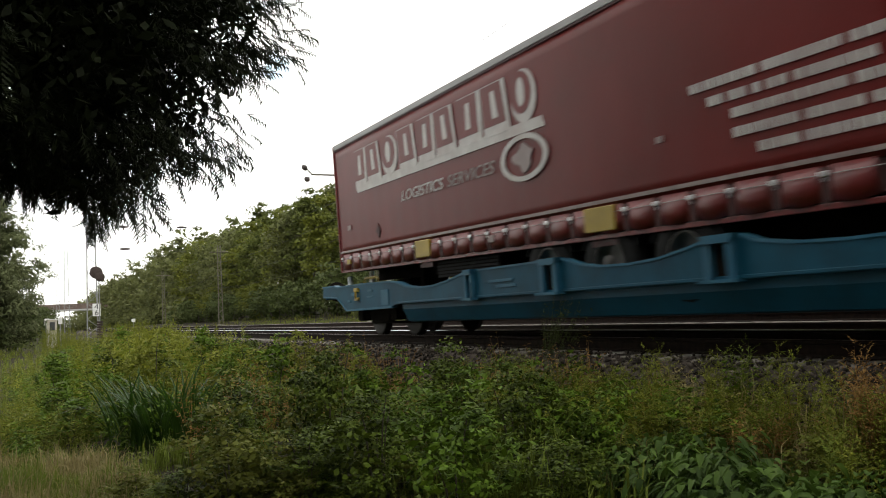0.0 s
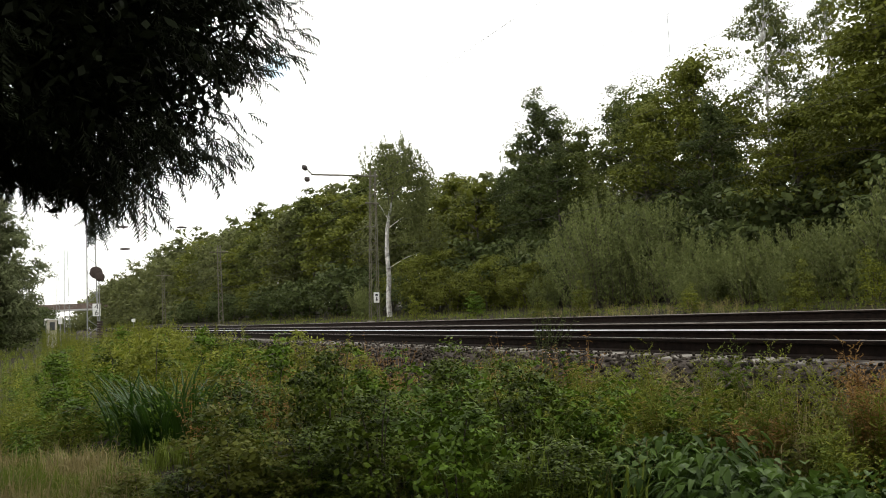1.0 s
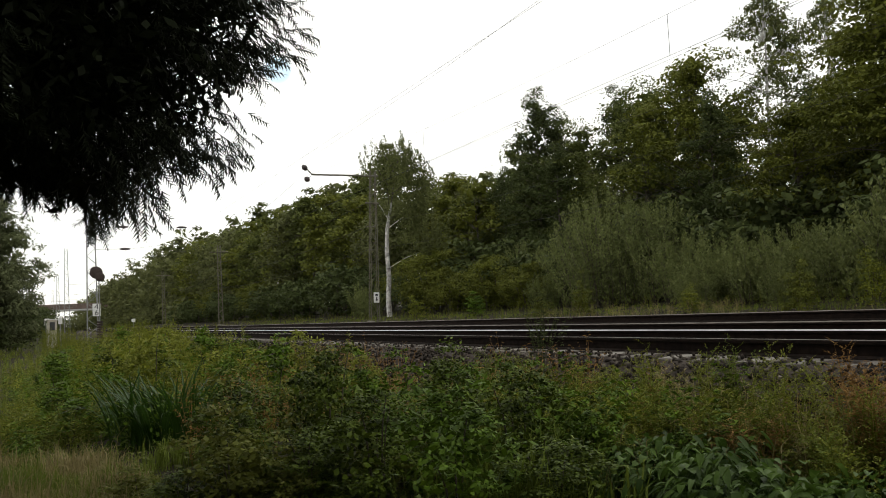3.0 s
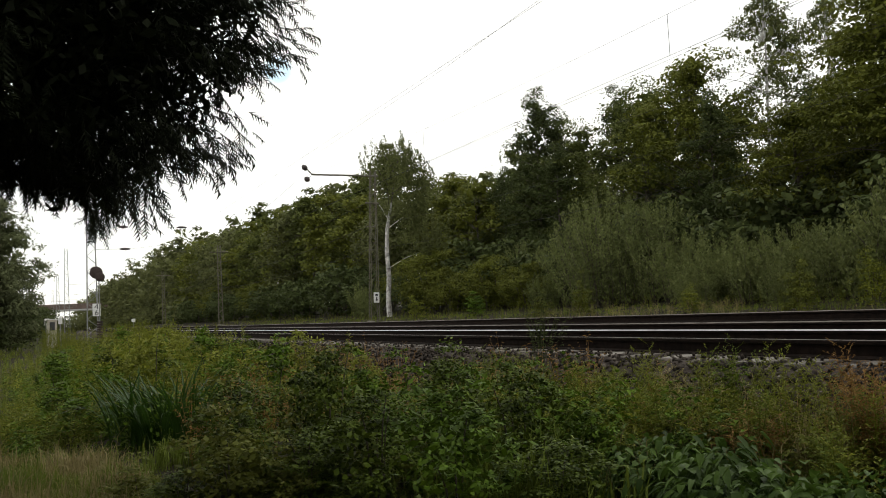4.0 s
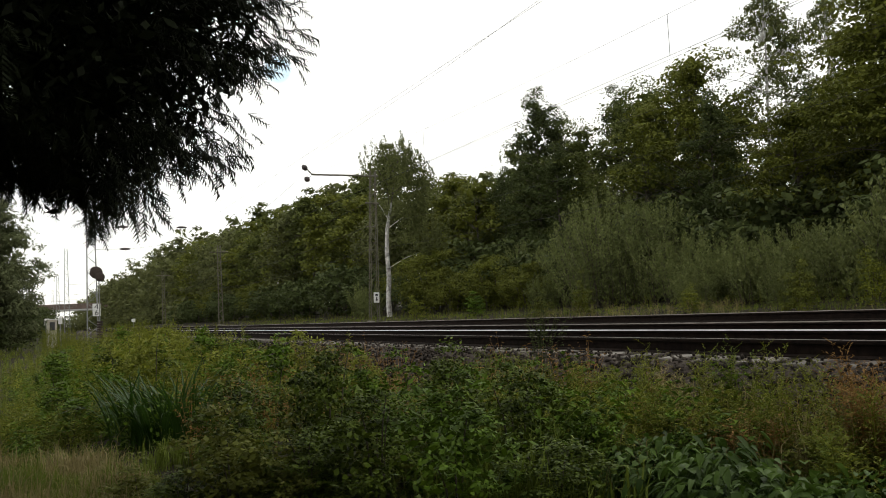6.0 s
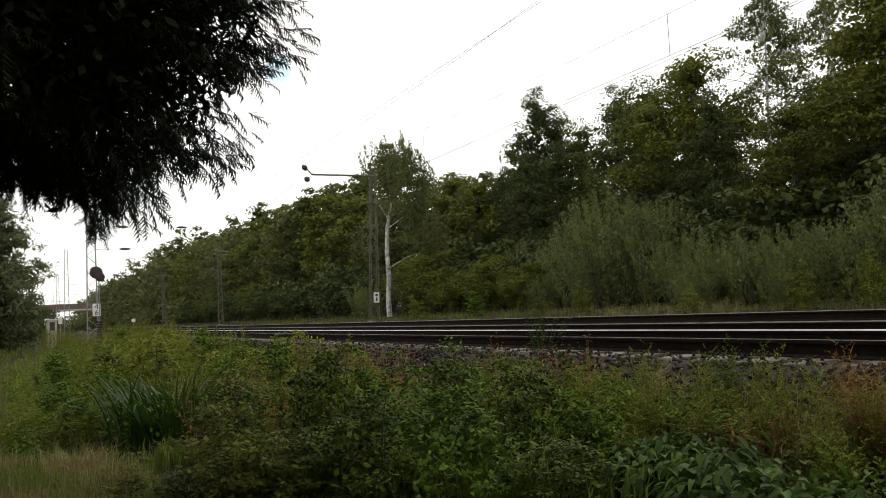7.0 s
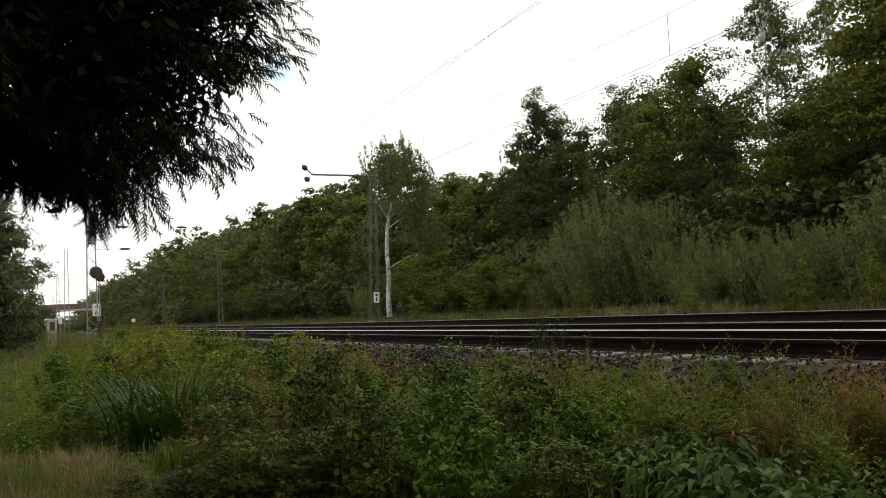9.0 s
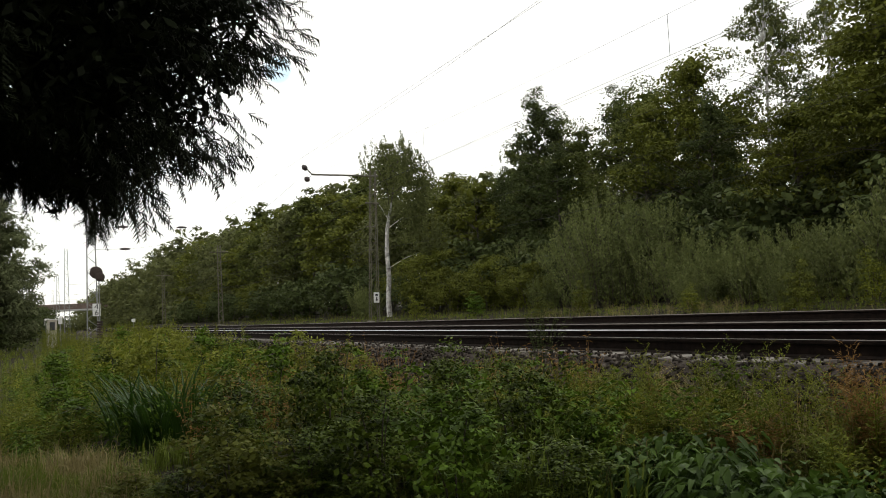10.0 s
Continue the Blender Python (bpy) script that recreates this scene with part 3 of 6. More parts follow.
def make_thicket():
    """Low scrub that closes the foot of the far woods and the view beneath the bridge."""
    g = np.random.default_rng(35)
    P, O = [], []
    for k in range(130):
        y = 125 + 230 * g.random()
        x = bend(min(y, 170)) + g.uniform(19.5, 27)
        p, o, _ = crown_points(g, g.uniform(2.6, 4.6), 0.0, 2.2, 10, 190, 0.9)
        P.append(p + np.array([x, y, ground_z(x, y) - 0.2]))
        O.append(o)
    for k in range(70):
        x, y = g.uniform(-24, 46), g.uniform(365, 400)
        p, o, _ = crown_points(g, g.uniform(5.5, 7.6), 0.0, 3.4, 14, 320, 1.5)
        P.append(p + np.array([x, y, -1.4]))
        O.append(o)
    P, O = np.concatenate(P), np.concatenate(O)
    w = link("far_thicket", polys("far_thicket", leaf_faces(g, P, 0.75, 0.5, 0.4, O), 4), M_LEAF_HAZE)
    tagged(w, "dark green scrub at the foot of the distant woods", "scrub", kind="stuff")


make_thicket()


# the birch that stands alone before the wood
def make_verge_birch():
    g = np.random.default_rng(41)
    root = new("birch_tree")
    tagged(root, "birch with bright white trunk and thin drooping foliage", "tree")
    bm = bmesh.new()
    tube(bm, [(0, 0, -0.3), (-0.06, 0, 1.0), (-0.02, 0.02, 2.2), (-0.12, 0, 3.6), (-0.10, 0, 4.8), (0.02, 0, 5.5), (0.15, 0.05, 6.3)], [0.16, 0.14, 0.13, 0.12, 0.105, 0.08, 0.05], 9)
    crown_stem = bmesh.new()
    tube(crown_stem, [(0.15, 0.05, 6.3), (0.45, 0.1, 8.2), (0.7, 0.1, 9.8)], [0.05, 0.03, 0.01], 7)
    part("leader", crown_stem, M_BARK, root)
    part("trunk", bm, M_BIRCHBARK, root, "white papery trunk with dark scars", True)
    ends = []
    for a, z0, ln, up in ((0.2, 2.7, 1.7, 0.9), (0.5, 4.9, 1.4, 0.9), (3.0, 5.3, 0.9, 1.2), (1.4, 5.8, 1.6, 1.4), (4.6, 6.2, 1.4, 1.5), (0.0, 6.6, 1.7, 1.2), (3.6, 7.2, 1.2, 1.3), (5.4, 7.6, 1.3, 1.2), (0.8, 8.2, 1.2, 1.0), (2.4, 8.6, 0.9, 1.0)):
        bm = bmesh.new()
        e = (0.1 + ln * math.cos(a), ln * math.sin(a), z0 + up)
        tube(bm, [(0, 0, z0), (0.05 + ln * 0.5 * math.cos(a), ln * 0.5 * math.sin(a), z0 + up * 0.6), e], [0.03, 0.02, 0.006], 6)
        part("limb", bm, M_BIRCHBARK if z0 < 5.4 else M_BARK, root)
        ends.append(e)
    P = []
    tops = [(e, 20, 1.3) for e in ends if e[2] > 5.6] + [((0.7, 0.1, 9.9), 14, 0.9), ((0.55, 0, 9.3), 16, 1.0), ((1.35, 0, 8.9), 20, 1.3), ((1.75, 0.1, 8.3), 14, 1.5), ((0.1, 0.2, 8.9), 14, 0.8), ((1.0, 0, 8.0), 18, 1.6),
                                                           ((1.5, -0.1, 7.0), 22, 2.0), ((2.0, 0.1, 6.3), 20, 2.2), ((2.5, 0, 5.2), 18, 1.9), ((1.3, 0.1, 5.4), 18, 2.2), ((2.9, 0, 4.3), 14, 1.6), ((1.9, 0, 4.6), 16, 2.0), ((1.0, 0.2, 6.4), 16, 1.7)]
    for e, strands, hang in tops:
        for s in range(strands):
            top = np.array(e) + g.normal(size=3) * (0.34, 0.5, 0.28)
            drop = hang * g.uniform(0.4, 1.1)
            n = int(24 * drop + 10)
            f = np.linspace(0, 1, n)[:, None]
            P.append(top + f * np.array([g.normal() * 0.10 + 0.08, g.normal() * 0.12, -drop]) + g.normal(size=(n, 3)) * 0.045)
    link("crown", polys("crown", leaf_faces(g, np.concatenate(P), 0.13, 0.075, 0.1, None, 1.8), 4), M_LEAF_BIRCH, root, "sparse hanging yellow-green leaves")
    root.matrix_basis = pose(17.5, 42.7, ground_z(17.5, 42.7), 0, 1.9, -24)


make_verge_birch()

# trees beside the path on the left, and unseen ones behind the camera
LEFT = "trees beside the meadow path"
path_willow = make_tree("willow_tree", "dense grey-green willow tree beside the meadow path", "tree", LEFT, 51, 10.8, 0.0, 3.5, 230, 15000, 0.72, 0.30, M_LEAF_PATH, trunk_r=0.2, droop=0.6, top_bias=0.45, limbs=False, narrow=0.34, core=0.16)
scatter_tree(path_willow, [(-2.35, 60, 1.0, 0), (-3.2, 88, 1.0, 120), (-8, 74, 1.2, 40)])
scrub = make_tree("elder_shrub", "dark green elder shrub beside the meadow path", "shrub", LEFT, 52, 4.2, 0.0, 2.2, 46, 3500, 0.7, 0.26, M_LEAF_DEEP, trunk_r=0.07, top_bias=0.2, stems=4, limbs=False)
scatter_tree(scrub, [(-1.5, 70, 0.95, 0), (-0.6, 116, 1.15, 60), (-2.4, 57, 0.6, 240), (-1.6, 98, 1.1, 200), (1.2, 150, 1.3, 30), (-3.4, 52, 0.7, 100)])
# out of view: cypresses added to cut the skylight on bank and train
hedge = make_tree("cypress_tree", "unseen dark cypress tree added to block skylight", "tree", "cypresses of the hedge", 53, 7.5, 0.0, 2.1, 70, 2600, 0.8, 0.36, M_NEEDLE, trunk_r=0.15, top_bias=0.6)
scatter_tree(hedge, [(-6.6, 4.0, 1.75, 0), (-6.9, 9.6, 1.8, 50), (-7.4, 15.4, 1.7, 100), (-6.8, -2.0, 1.7, 150), (-4.6, -7.0, 1.65, 200), (-0.4, -7.4, 1.75, 250), (3.6, -7.6, 1.65, 300), (-9.6, 22.0, 1.7, 20)])

# ---- the overhanging conifer ----
def make_conifer():
    g = np.random.default_rng(61)
    root = new("cypress_tree")
    tagged(root, "overhanging cypress with drooping feathery sprays, darkened to a silhouette against the sky", "tree")
    c, rad = np.array([-0.60, 5.6, 2.97]), np.array([2.24, 2.0, 2.02])
    bm = bmesh.new()
    tube(bm, [(-1.75, 5.9, -1.2), (-1.72, 5.9, 0.5), (-1.6, 5.85, 2.5), (-1.5, 5.8, 5.4), (-1.5, 5.8, 9.9)], [0.2, 0.16, 0.13, 0.10, 0.02], 10)
    part("trunk", bm, M_BARK, root, smooth=True)
    # sprays: a rib with alternate narrow leaflets that droop
    V, F = [], []
    for i in range(13):
        y = 0.010 + 0.0105 * i
        s = 1 if i % 2 else -1
        ln = 0.046 * (1 - 0.045 * i)
        z = -1.2 * y * y
        b = len(V)
        V += [(0, y - 0.008, z), (0, y + 0.006, z), (s * ln, y + ln * 0.95, z - 0.012 * (1 + i % 3))]
        F += [(b, b + 1, b + 2)]
    b = len(V)
    V += [(-0.004, 0, 0), (0.004, 0, 0), (0, 0.185, -0.041)]
    F += [(b, b + 1, b + 2)]
    mats, inner = [], []
    hub = np.array([-1.55, 5.85, 0.0])
    for k in range(260):
        d = g.normal(size=3)
        d /= np.linalg.norm(d)
        if d[0] < -0.3 and g.random() < 0.6:
            d[0] = -d[0]
        tpt = c + np.sign(d) * np.abs(d) ** 0.85 * rad * g.uniform(0.84, 1.05)
        start = np.array([hub[0], hub[1], min(max(tpt[2] - 0.1, 1.5), 4.8)])
        mid = (start + tpt) / 2 + np.array([0, 0, 0.2])
        if k % 6 == 0 and tpt[2] > 2.0:
            rod_bm = bmesh.new()
            tube(rod_bm, [tuple(start), tuple(mid), tuple(tpt)], [0.03, 0.018, 0.006], 5)
            part("limb", rod_bm, M_BARK, root)
        n = 72
        f = 0.3 + 0.7 * g.random(n) ** 0.45
        pts = start[None] * ((1 - f) ** 2)[:, None] + mid[None] * (2 * f * (1 - f))[:, None] + tpt[None] * (f ** 2)[:, None]
        pts += g.normal(size=(n, 3)) * np.array([0.15, 0.15, 0.12]) * (1.5 - f[:, None])
        out = pts - c
        out /= np.linalg.norm(out, axis=1, keepdims=True) + 1e-6
        for q, o in zip(pts, out):
            if (np.abs((q - c) / rad) ** 2.2).sum() > 1.13:
                continue
            if (q[0] < 0.35 and q[2] < 1.42) or (q[0] < -0.05 and q[2] < 1.50):
                continue
            dirv = Vector(o) * 1.0 + Vector(g.normal(size=3)) * 0.42 + Vector((0, 0, -0.12))
            s = g.uniform(0.75, 1.2)
            mats.append(np.array(Matrix.LocRotScale(Vector(q), dirv.to_track_quat("Y", "Z"), (s, s, s)) @ pose(0, 0, 0, 0, g.uniform(-60, 60), 0)))
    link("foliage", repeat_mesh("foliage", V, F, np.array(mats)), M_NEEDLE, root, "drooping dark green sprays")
    d = g.normal(size=(42000, 3))
    d /= np.linalg.norm(d, axis=1, keepdims=True)
    pts = c + np.sign(d) * np.abs(d) ** 0.85 * rad * (g.random((42000, 1)) ** 0.4) * 0.91
    pts = pts[~((pts[:, 0] < 0.1) & (pts[:, 2] < 1.5))]
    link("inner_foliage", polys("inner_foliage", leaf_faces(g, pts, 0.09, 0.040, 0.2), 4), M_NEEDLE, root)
    # the upper crown
    d = g.normal(size=(7000, 3))
    d /= np.linalg.norm(d, axis=1, keepdims=True)
    pts = np.array([-1.5, 5.8, 6.6]) + d * (2.3, 2.3, 3.8) * (g.random((7000, 1)) ** 0.4)
    pts = pts[pts[:, 2] > 4.4]
    link("upper_foliage", polys("upper_foliage", leaf_faces(g, pts, 0.26, 0.13, 0.2), 4), M_NEEDLE, root)
    # dense twigs round the stem, which no light comes through
    n = 4800
    d = g.normal(size=(n, 3))
    d /= np.linalg.norm(d, axis=1, keepdims=True)
    pts = c + d * rad * (g.random((n, 1)) ** 0.45) * 0.80
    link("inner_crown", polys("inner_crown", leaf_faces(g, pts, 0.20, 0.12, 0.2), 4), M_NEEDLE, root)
    return root


conifer = make_conifer()


# ---- low plants: templates of a few triangles each ----
def leaf(V, F, base, direction, length, width, droop=0.3, fold=0.2):
    d = Vector(direction).normalized()
    side = d.cross(Vector((0, 0, 1)))
    side = side.normalized() if side.length > 1e-3 else Vector((1, 0, 0))
    up = side.cross(d).normalized()
    q = Vector(base)
    b = len(V)
    mid = q + d * length * 0.45
    tip = q + d * length - Vector((0, 0, droop * length))
    V += [tuple(q), tuple(mid + side * width / 2 + up * fold * width), tuple(tip), tuple(mid - side * width / 2 + up * fold * width)]
    F += [(b, b + 1, b + 2), (b, b + 2, b + 3)]


def stalk(V, F, pts, w):
    for p0, p1 in zip(pts, pts[1:]):
        b = len(V)
        p0, p1 = Vector(p0), Vector(p1)
        V += [tuple(p0 + Vector((w, 0, 0))), tuple(p0 + Vector((-w * 0.5, w * 0.87, 0))), tuple(p0 + Vector((-w * 0.5, -w * 0.87, 0))), tuple(p1)]
        F += [(b, b + 1, b + 3), (b + 1, b + 2, b + 3), (b + 2, b, b + 3)]


def nettle(g):
    V, F = [], []
    stalk(V, F, [(0, 0, 0), (0.03, 0, 0.5), (0.02, 0.02, 0.95)], 0.006)
    for i in range(9):
        z = 0.12 + 0.095 * i
        for k in range(2):
            a = i * 1.57 + k * math.pi + g.uniform(-0.4, 0.4)
            leaf(V, F, (0.02, 0, z), (math.cos(a), math.sin(a), g.uniform(-0.5, 0.7)), g.uniform(0.08, 0.14) * (1.1 - 0.05 * i), g.uniform(0.04, 0.065), g.uniform(0.1, 0.7))
    for k in range(4):
        a = k * 1.6
        leaf(V, F, (0.02, 0.02, 0.95), (math.cos(a), math.sin(a), 0.9), 0.06, 0.03, 0.1)
    return V, F


def bramble(g):
    V, F = [], []
    pts = [(0, 0.95 * f, 0.75 * math.sin(2.2 * f) * 0.9) for f in np.linspace(0, 1, 6)]
    stalk(V, F, pts, 0.006)
    for i in range(13):
        f = 0.15 + 0.85 * i / 12
        q = (g.uniform(-0.06, 0.06), 0.95 * f, 0.75 * math.sin(2.2 * f) * 0.9 + g.uniform(-0.04, 0.06))
        a0 = g.uniform(0, 6.28)
        for k in (-0.9, 0, 0.9):
            leaf(V, F, q, (math.cos(a0 + k), math.sin(a0 + k), g.uniform(-0.6, 1.0)), g.uniform(0.05, 0.09), g.uniform(0.035, 0.06), g.uniform(-0.1, 0.5))
    return V, F


def goldenrod(g):
    V, F = [], []
    stalk(V, F, [(0, 0, 0), (0.02, 0.01, 0.45), (0.05, 0.02, 0.9)], 0.005)
    for i in range(16):
        z = 0.08 + 0.82 * i / 16
        a = i * 2.4
        leaf(V, F, (0.04 * z, 0, z), (math.cos(a), math.sin(a), g.uniform(0.2, 0.9)), g.uniform(0.08, 0.15), 0.026, 0.25)
    for i in range(6):
        a = g.uniform(0, 6.28)
        leaf(V, F, (0.05, 0.02, 0.84 + 0.02 * i), (math.cos(a), math.sin(a), 0.6), g.uniform(0.04, 0.09), 0.025, 0.4)
    return V, F


def dock(g):
    V, F = [], []
    for k in range(5):
        a = k * 1.3
        top = (0.12 * math.cos(a), 0.12 * math.sin(a), g.uniform(0.6, 0.95))
        stalk(V, F, [(0, 0, 0), (top[0] * 0.4, top[1] * 0.4, 0.45), top], 0.004)
        for i in range(14):
            f = g.uniform(0.4, 1.0)
            b = g.uniform(0, 6.28)
            leaf(V, F, (top[0] * f, top[1] * f, top[2] * f), (math.cos(b), math.sin(b), g.uniform(-0.2, 0.8)), g.uniform(0.02, 0.06), 0.018, 0.2)
    return V, F


def broadleaf(g):
    V, F = [], []
    for k in range(8):
        a = k * 2.4 + g.uniform(-0.5, 0.5)
        r, z = g.uniform(0.06, 0.34), g.uniform(0.12, 0.62)
        q = (r * math.cos(a), r * math.sin(a), z)
        stalk(V, F, [(0, 0, 0), q], 0.005)
        d = Vector((math.cos(a), math.sin(a), g.uniform(-0.9, 0.4)))
        ln, w = g.uniform(0.09, 0.19), g.uniform(0.06, 0.115)
        s = Vector((-math.sin(a), math.cos(a), 0))
        b = len(V)
        Q = Vector(q)
        V += [tuple(Q), tuple(Q + d * ln * 0.2 + s * w * 0.42 + Vector((0, 0, 0.02))), tuple(Q + d * ln * 0.6 + s * w * 0.40 + Vector((0, 0, 0.005))), tuple(Q + d * ln - Vector((0, 0, 0.05))),
              tuple(Q + d * ln * 0.6 - s * w * 0.40 + Vector((0, 0, 0.005))), tuple(Q + d * ln * 0.2 - s * w * 0.42 + Vector((0, 0, 0.02))), tuple(Q + d * ln * 0.5 - Vector((0, 0, 0.012)))]
        F += [(b, b + 1, b + 6), (b + 1, b + 2, b + 6), (b + 2, b + 3, b + 6), (b + 3, b + 4, b + 6), (b + 4, b + 5, b + 6), (b + 5, b, b + 6)]
    return V, F


def wisp(g):
    return tuft(g, 13, 0.42, 0.0045, 0.25)


def tuft(g, n=7, height=0.32, width=0.007, spread=0.12):
    V, F = [], []
    for k in range(n):
        a = g.uniform(0, 6.28)
        h = height * g.uniform(0.5, 1.2)
        out = g.uniform(0.1, 0.7) * h
        q = Vector((spread * g.normal() * 0.4, spread * g.normal() * 0.4, 0))
        d = Vector((math.cos(a), math.sin(a), 0))
        s = Vector((-math.sin(a), math.cos(a), 0)) * width
        b = len(V)
        m = q + d * out * 0.35 + Vector((0, 0, h * 0.75))
        t = q + d * out + Vector((0, 0, h * g.uniform(0.7, 1.05)))
        V += [tuple(q - s), tuple(q + s), tuple(m + s * 0.8), tuple(m - s * 0.8), tuple(t)]
        F += [(b, b + 1, b + 2), (b, b + 2, b + 3), (b + 3, b + 2, b + 4)]
    return V, F


def spread(name, label, mat, make, places, seed, variants=3, category="plants"):
    """Many plants of one kind joined into one piece of stuff; places: (x, y, scale, height factor)."""
    g = np.random.default_rng(seed)
    Vs, Fs, base = [], [], 0
    places = np.array(places)
    which = g.integers(0, variants, len(places))
    for v in range(variants):
        V, F = make(g)
        V, F = np.array(V), np.array(F)
        for x, y, s, h in places[which == v]:
            a, t1, t2 = g.uniform(0, 6.28), g.normal() * 0.10, g.normal() * 0.10
            R = np.array(Euler((t1, t2, a)).to_matrix()) * s
            R[:, 2] *= h * g.uniform(0.85, 1.15)
            Vs.append(V @ R.T + np.array([x, y, ground_z(x, y) - 0.02]))
            Fs.append(F + base)
            base += len(V)
    V, F = np.concatenate(Vs), np.concatenate(Fs)
    me = bpy.data.meshes.new(name)
    me.vertices.add(len(V))
    me.vertices.foreach_set("co", V.astype(np.float32).ravel())
    me.loops.add(F.size)
    me.loops.foreach_set("vertex_index", F.astype(np.int32).ravel())
    me.polygons.add(len(F))
    me.polygons.foreach_set("loop_start", np.arange(0, F.size, 3, dtype=np.int32))
    me.polygons.foreach_set("loop_total", np.full(len(F), 3, dtype=np.int32))
    me.update(calc_edges=True)
    ob = link(name, me, mat)
    tagged(ob, label, category, kind="stuff")
    return ob


def polar(g, n, yaw0, yaw1, r0, r1, power=1.0, xmax=5.35):
    """Places by bearing and range as seen from the path, kept off the ballast."""
    out = []
    while len(out) < n:
        a = radians(g.uniform(yaw0, yaw1))
        r = r0 + (r1 - r0) * g.random() ** power
        x, y = r * math.sin(a), r * math.cos(a)
        if x - bend(y) < xmax:
            out.append((x, y))
    return out


def patchy(x, y, f=0.5, k=0.0):
    return noise.noise((x * f, y * f, 7.0 + k))


def mound(x, y, k=0.0):
    """Uneven heights: the weeds grow in mounds with gaps between."""
    return 0.62 + 0.55 * noise.noise((x * 0.95, y * 0.95, 20 + k)) + 0.40 * noise.noise((x * 2.3, y * 2.3, 30 + k))


def bank(x, y):
    """Growth is kept low beside the ballast and at the foot of the bank."""
    low = float(np.interp(x - bend(y), (4.0, 4.8, 5.5), (1.0, 0.72, 0.55))) if y < 14 else 1.0
    return low * float(np.interp(math.hypot(x, y), (5.2, 6.2, 7.4), (0.72, 0.92, 1.05)))


g = np.random.default_rng(71)


def make_bush(name, label, group, seed, r, h, clumps, leaves, clump_r, leaf_len, leaf_w, mat):
    """A low bush: leafy knots over a dome of thin stems, hollow and dark within."""
    q = np.random.default_rng(seed)
    root = new(name)
    tagged(root, label, "bush", group)
    pts, out = [], []
    lobes = [(q.uniform(0, 2 * math.pi), q.uniform(0.0, 0.5), q.uniform(0.72, 1.15)) for _ in range(5)]
    for k in range(clumps):
        a, e = q.uniform(0, 2 * math.pi), math.asin(q.uniform(0.02, 1.0) ** 0.8)
        la, lr, lh = lobes[k % 5]
        rr = q.uniform(0.85, 1.1)
        c = np.array([lr * r * math.cos(la) + 0.72 * r * math.cos(a) * math.cos(e) * rr, lr * r * math.sin(la) + 0.72 * r * math.sin(a) * math.cos(e) * rr, lh * h * math.sin(e) * rr])
        n = int(leaves / clumps * q.uniform(0.6, 1.4))
        d = q.normal(size=(n, 3))
        d /= np.linalg.norm(d, axis=1, keepdims=True)
        d[:, 2] = np.where(d[:, 2] < 0, -d[:, 2] * 0.5, d[:, 2]) - 0.15
        pts.append(c + d * clump_r * q.uniform(0.7, 1.3) * (q.random((n, 1)) ** 0.5))
        out.append(d + 0.5 * c / (np.linalg.norm(c) + 1e-6))
        if k % 9 == 0:
            stem = bmesh.new()
            tube(stem, [(c[0] * 0.15, c[1] * 0.15, -0.05), (c[0] * 0.6, c[1] * 0.6, c[2] * 0.75), tuple(c)], [0.008, 0.006, 0.003], 4)
            part("stem", stem, M_BARK, root)
    P3 = np.concatenate(pts)
    P3[:, 2] = np.maximum(P3[:, 2], 0.02)
    link("leaves", polys("leaves", leaf_faces(q, P3, leaf_len, leaf_w, 0.35, np.concatenate(out), 0.0, 1.0), 4), mat, root)
    n = 420
    C = q.normal(size=(n, 3)) * (r * 0.34, r * 0.34, h * 0.22) + (0, 0, h * 0.38)
    C[:, 2] = np.clip(C[:, 2], 0.02, h * 0.75)
    link("inner_leaves", polys("inner_leaves", leaf_faces(q, C, 0.058, 0.036, 0.2), 4), mat, root)
    return root


def scatter_bush(root, places):
    for k, (x, y, s, h, a) in enumerate(places):
        m = pose(x, y, ground_z(x, y) - 0.03, 0, 0, a) @ Matrix.Diagonal((s, s, s * h, 1))
        o = root if k == 0 else copy_thing(root, Matrix())
        o.matrix_basis = m


BUSH = "bushes of the near bank"
bushes = [
    make_bush("bramble_bush", "green bramble bush with small toothed leaves on the bank", BUSH, 201, 0.42, 0.85, 44, 3300, 0.115, 0.034, 0.023, M_BRAMBLE),
    make_bush("bramble_bush", "green bramble bush with small toothed leaves on the bank", BUSH, 202, 0.38, 0.95, 40, 3000, 0.115, 0.036, 0.022, M_BRAMBLE),
    make_bush("nettle_clump", "bright green clump of nettles on the bank", BUSH, 203, 0.36, 0.9, 38, 2300, 0.12, 0.052, 0.022, M_NETTLE),
    make_bush("hazel_sapling", "yellow-green leafy sapling bush on the bank", BUSH, 204, 0.40, 0.85, 34, 2000, 0.12, 0.046, 0.030, M_LEAF_YELLOW),
    make_bush("weed_clump", "yellow-green clump of narrow-leaved weeds", BUSH, 205, 0.34, 0.95, 36, 1900, 0.13, 0.066, 0.014, M_WEED),
    # the same kinds farther along the bank
    make_bush("nettle_clump", "green clump of nettles farther along the bank", BUSH, 206, 0.40, 0.88, 34, 900, 0.12, 0.075, 0.038, M_NETTLE),
    make_bush("bramble_bush", "green bramble bush farther along the bank", BUSH, 207, 0.42, 0.85, 34, 900, 0.12, 0.066, 0.042, M_BRAMBLE),
    make_bush("weed_clump", "yellow-green clump of weeds farther along the bank", BUSH, 208, 0.38, 0.92, 34, 900, 0.13, 0.09, 0.026, M_WEED)]
spots = [[] for _ in bushes]
qb = random.Random(77)


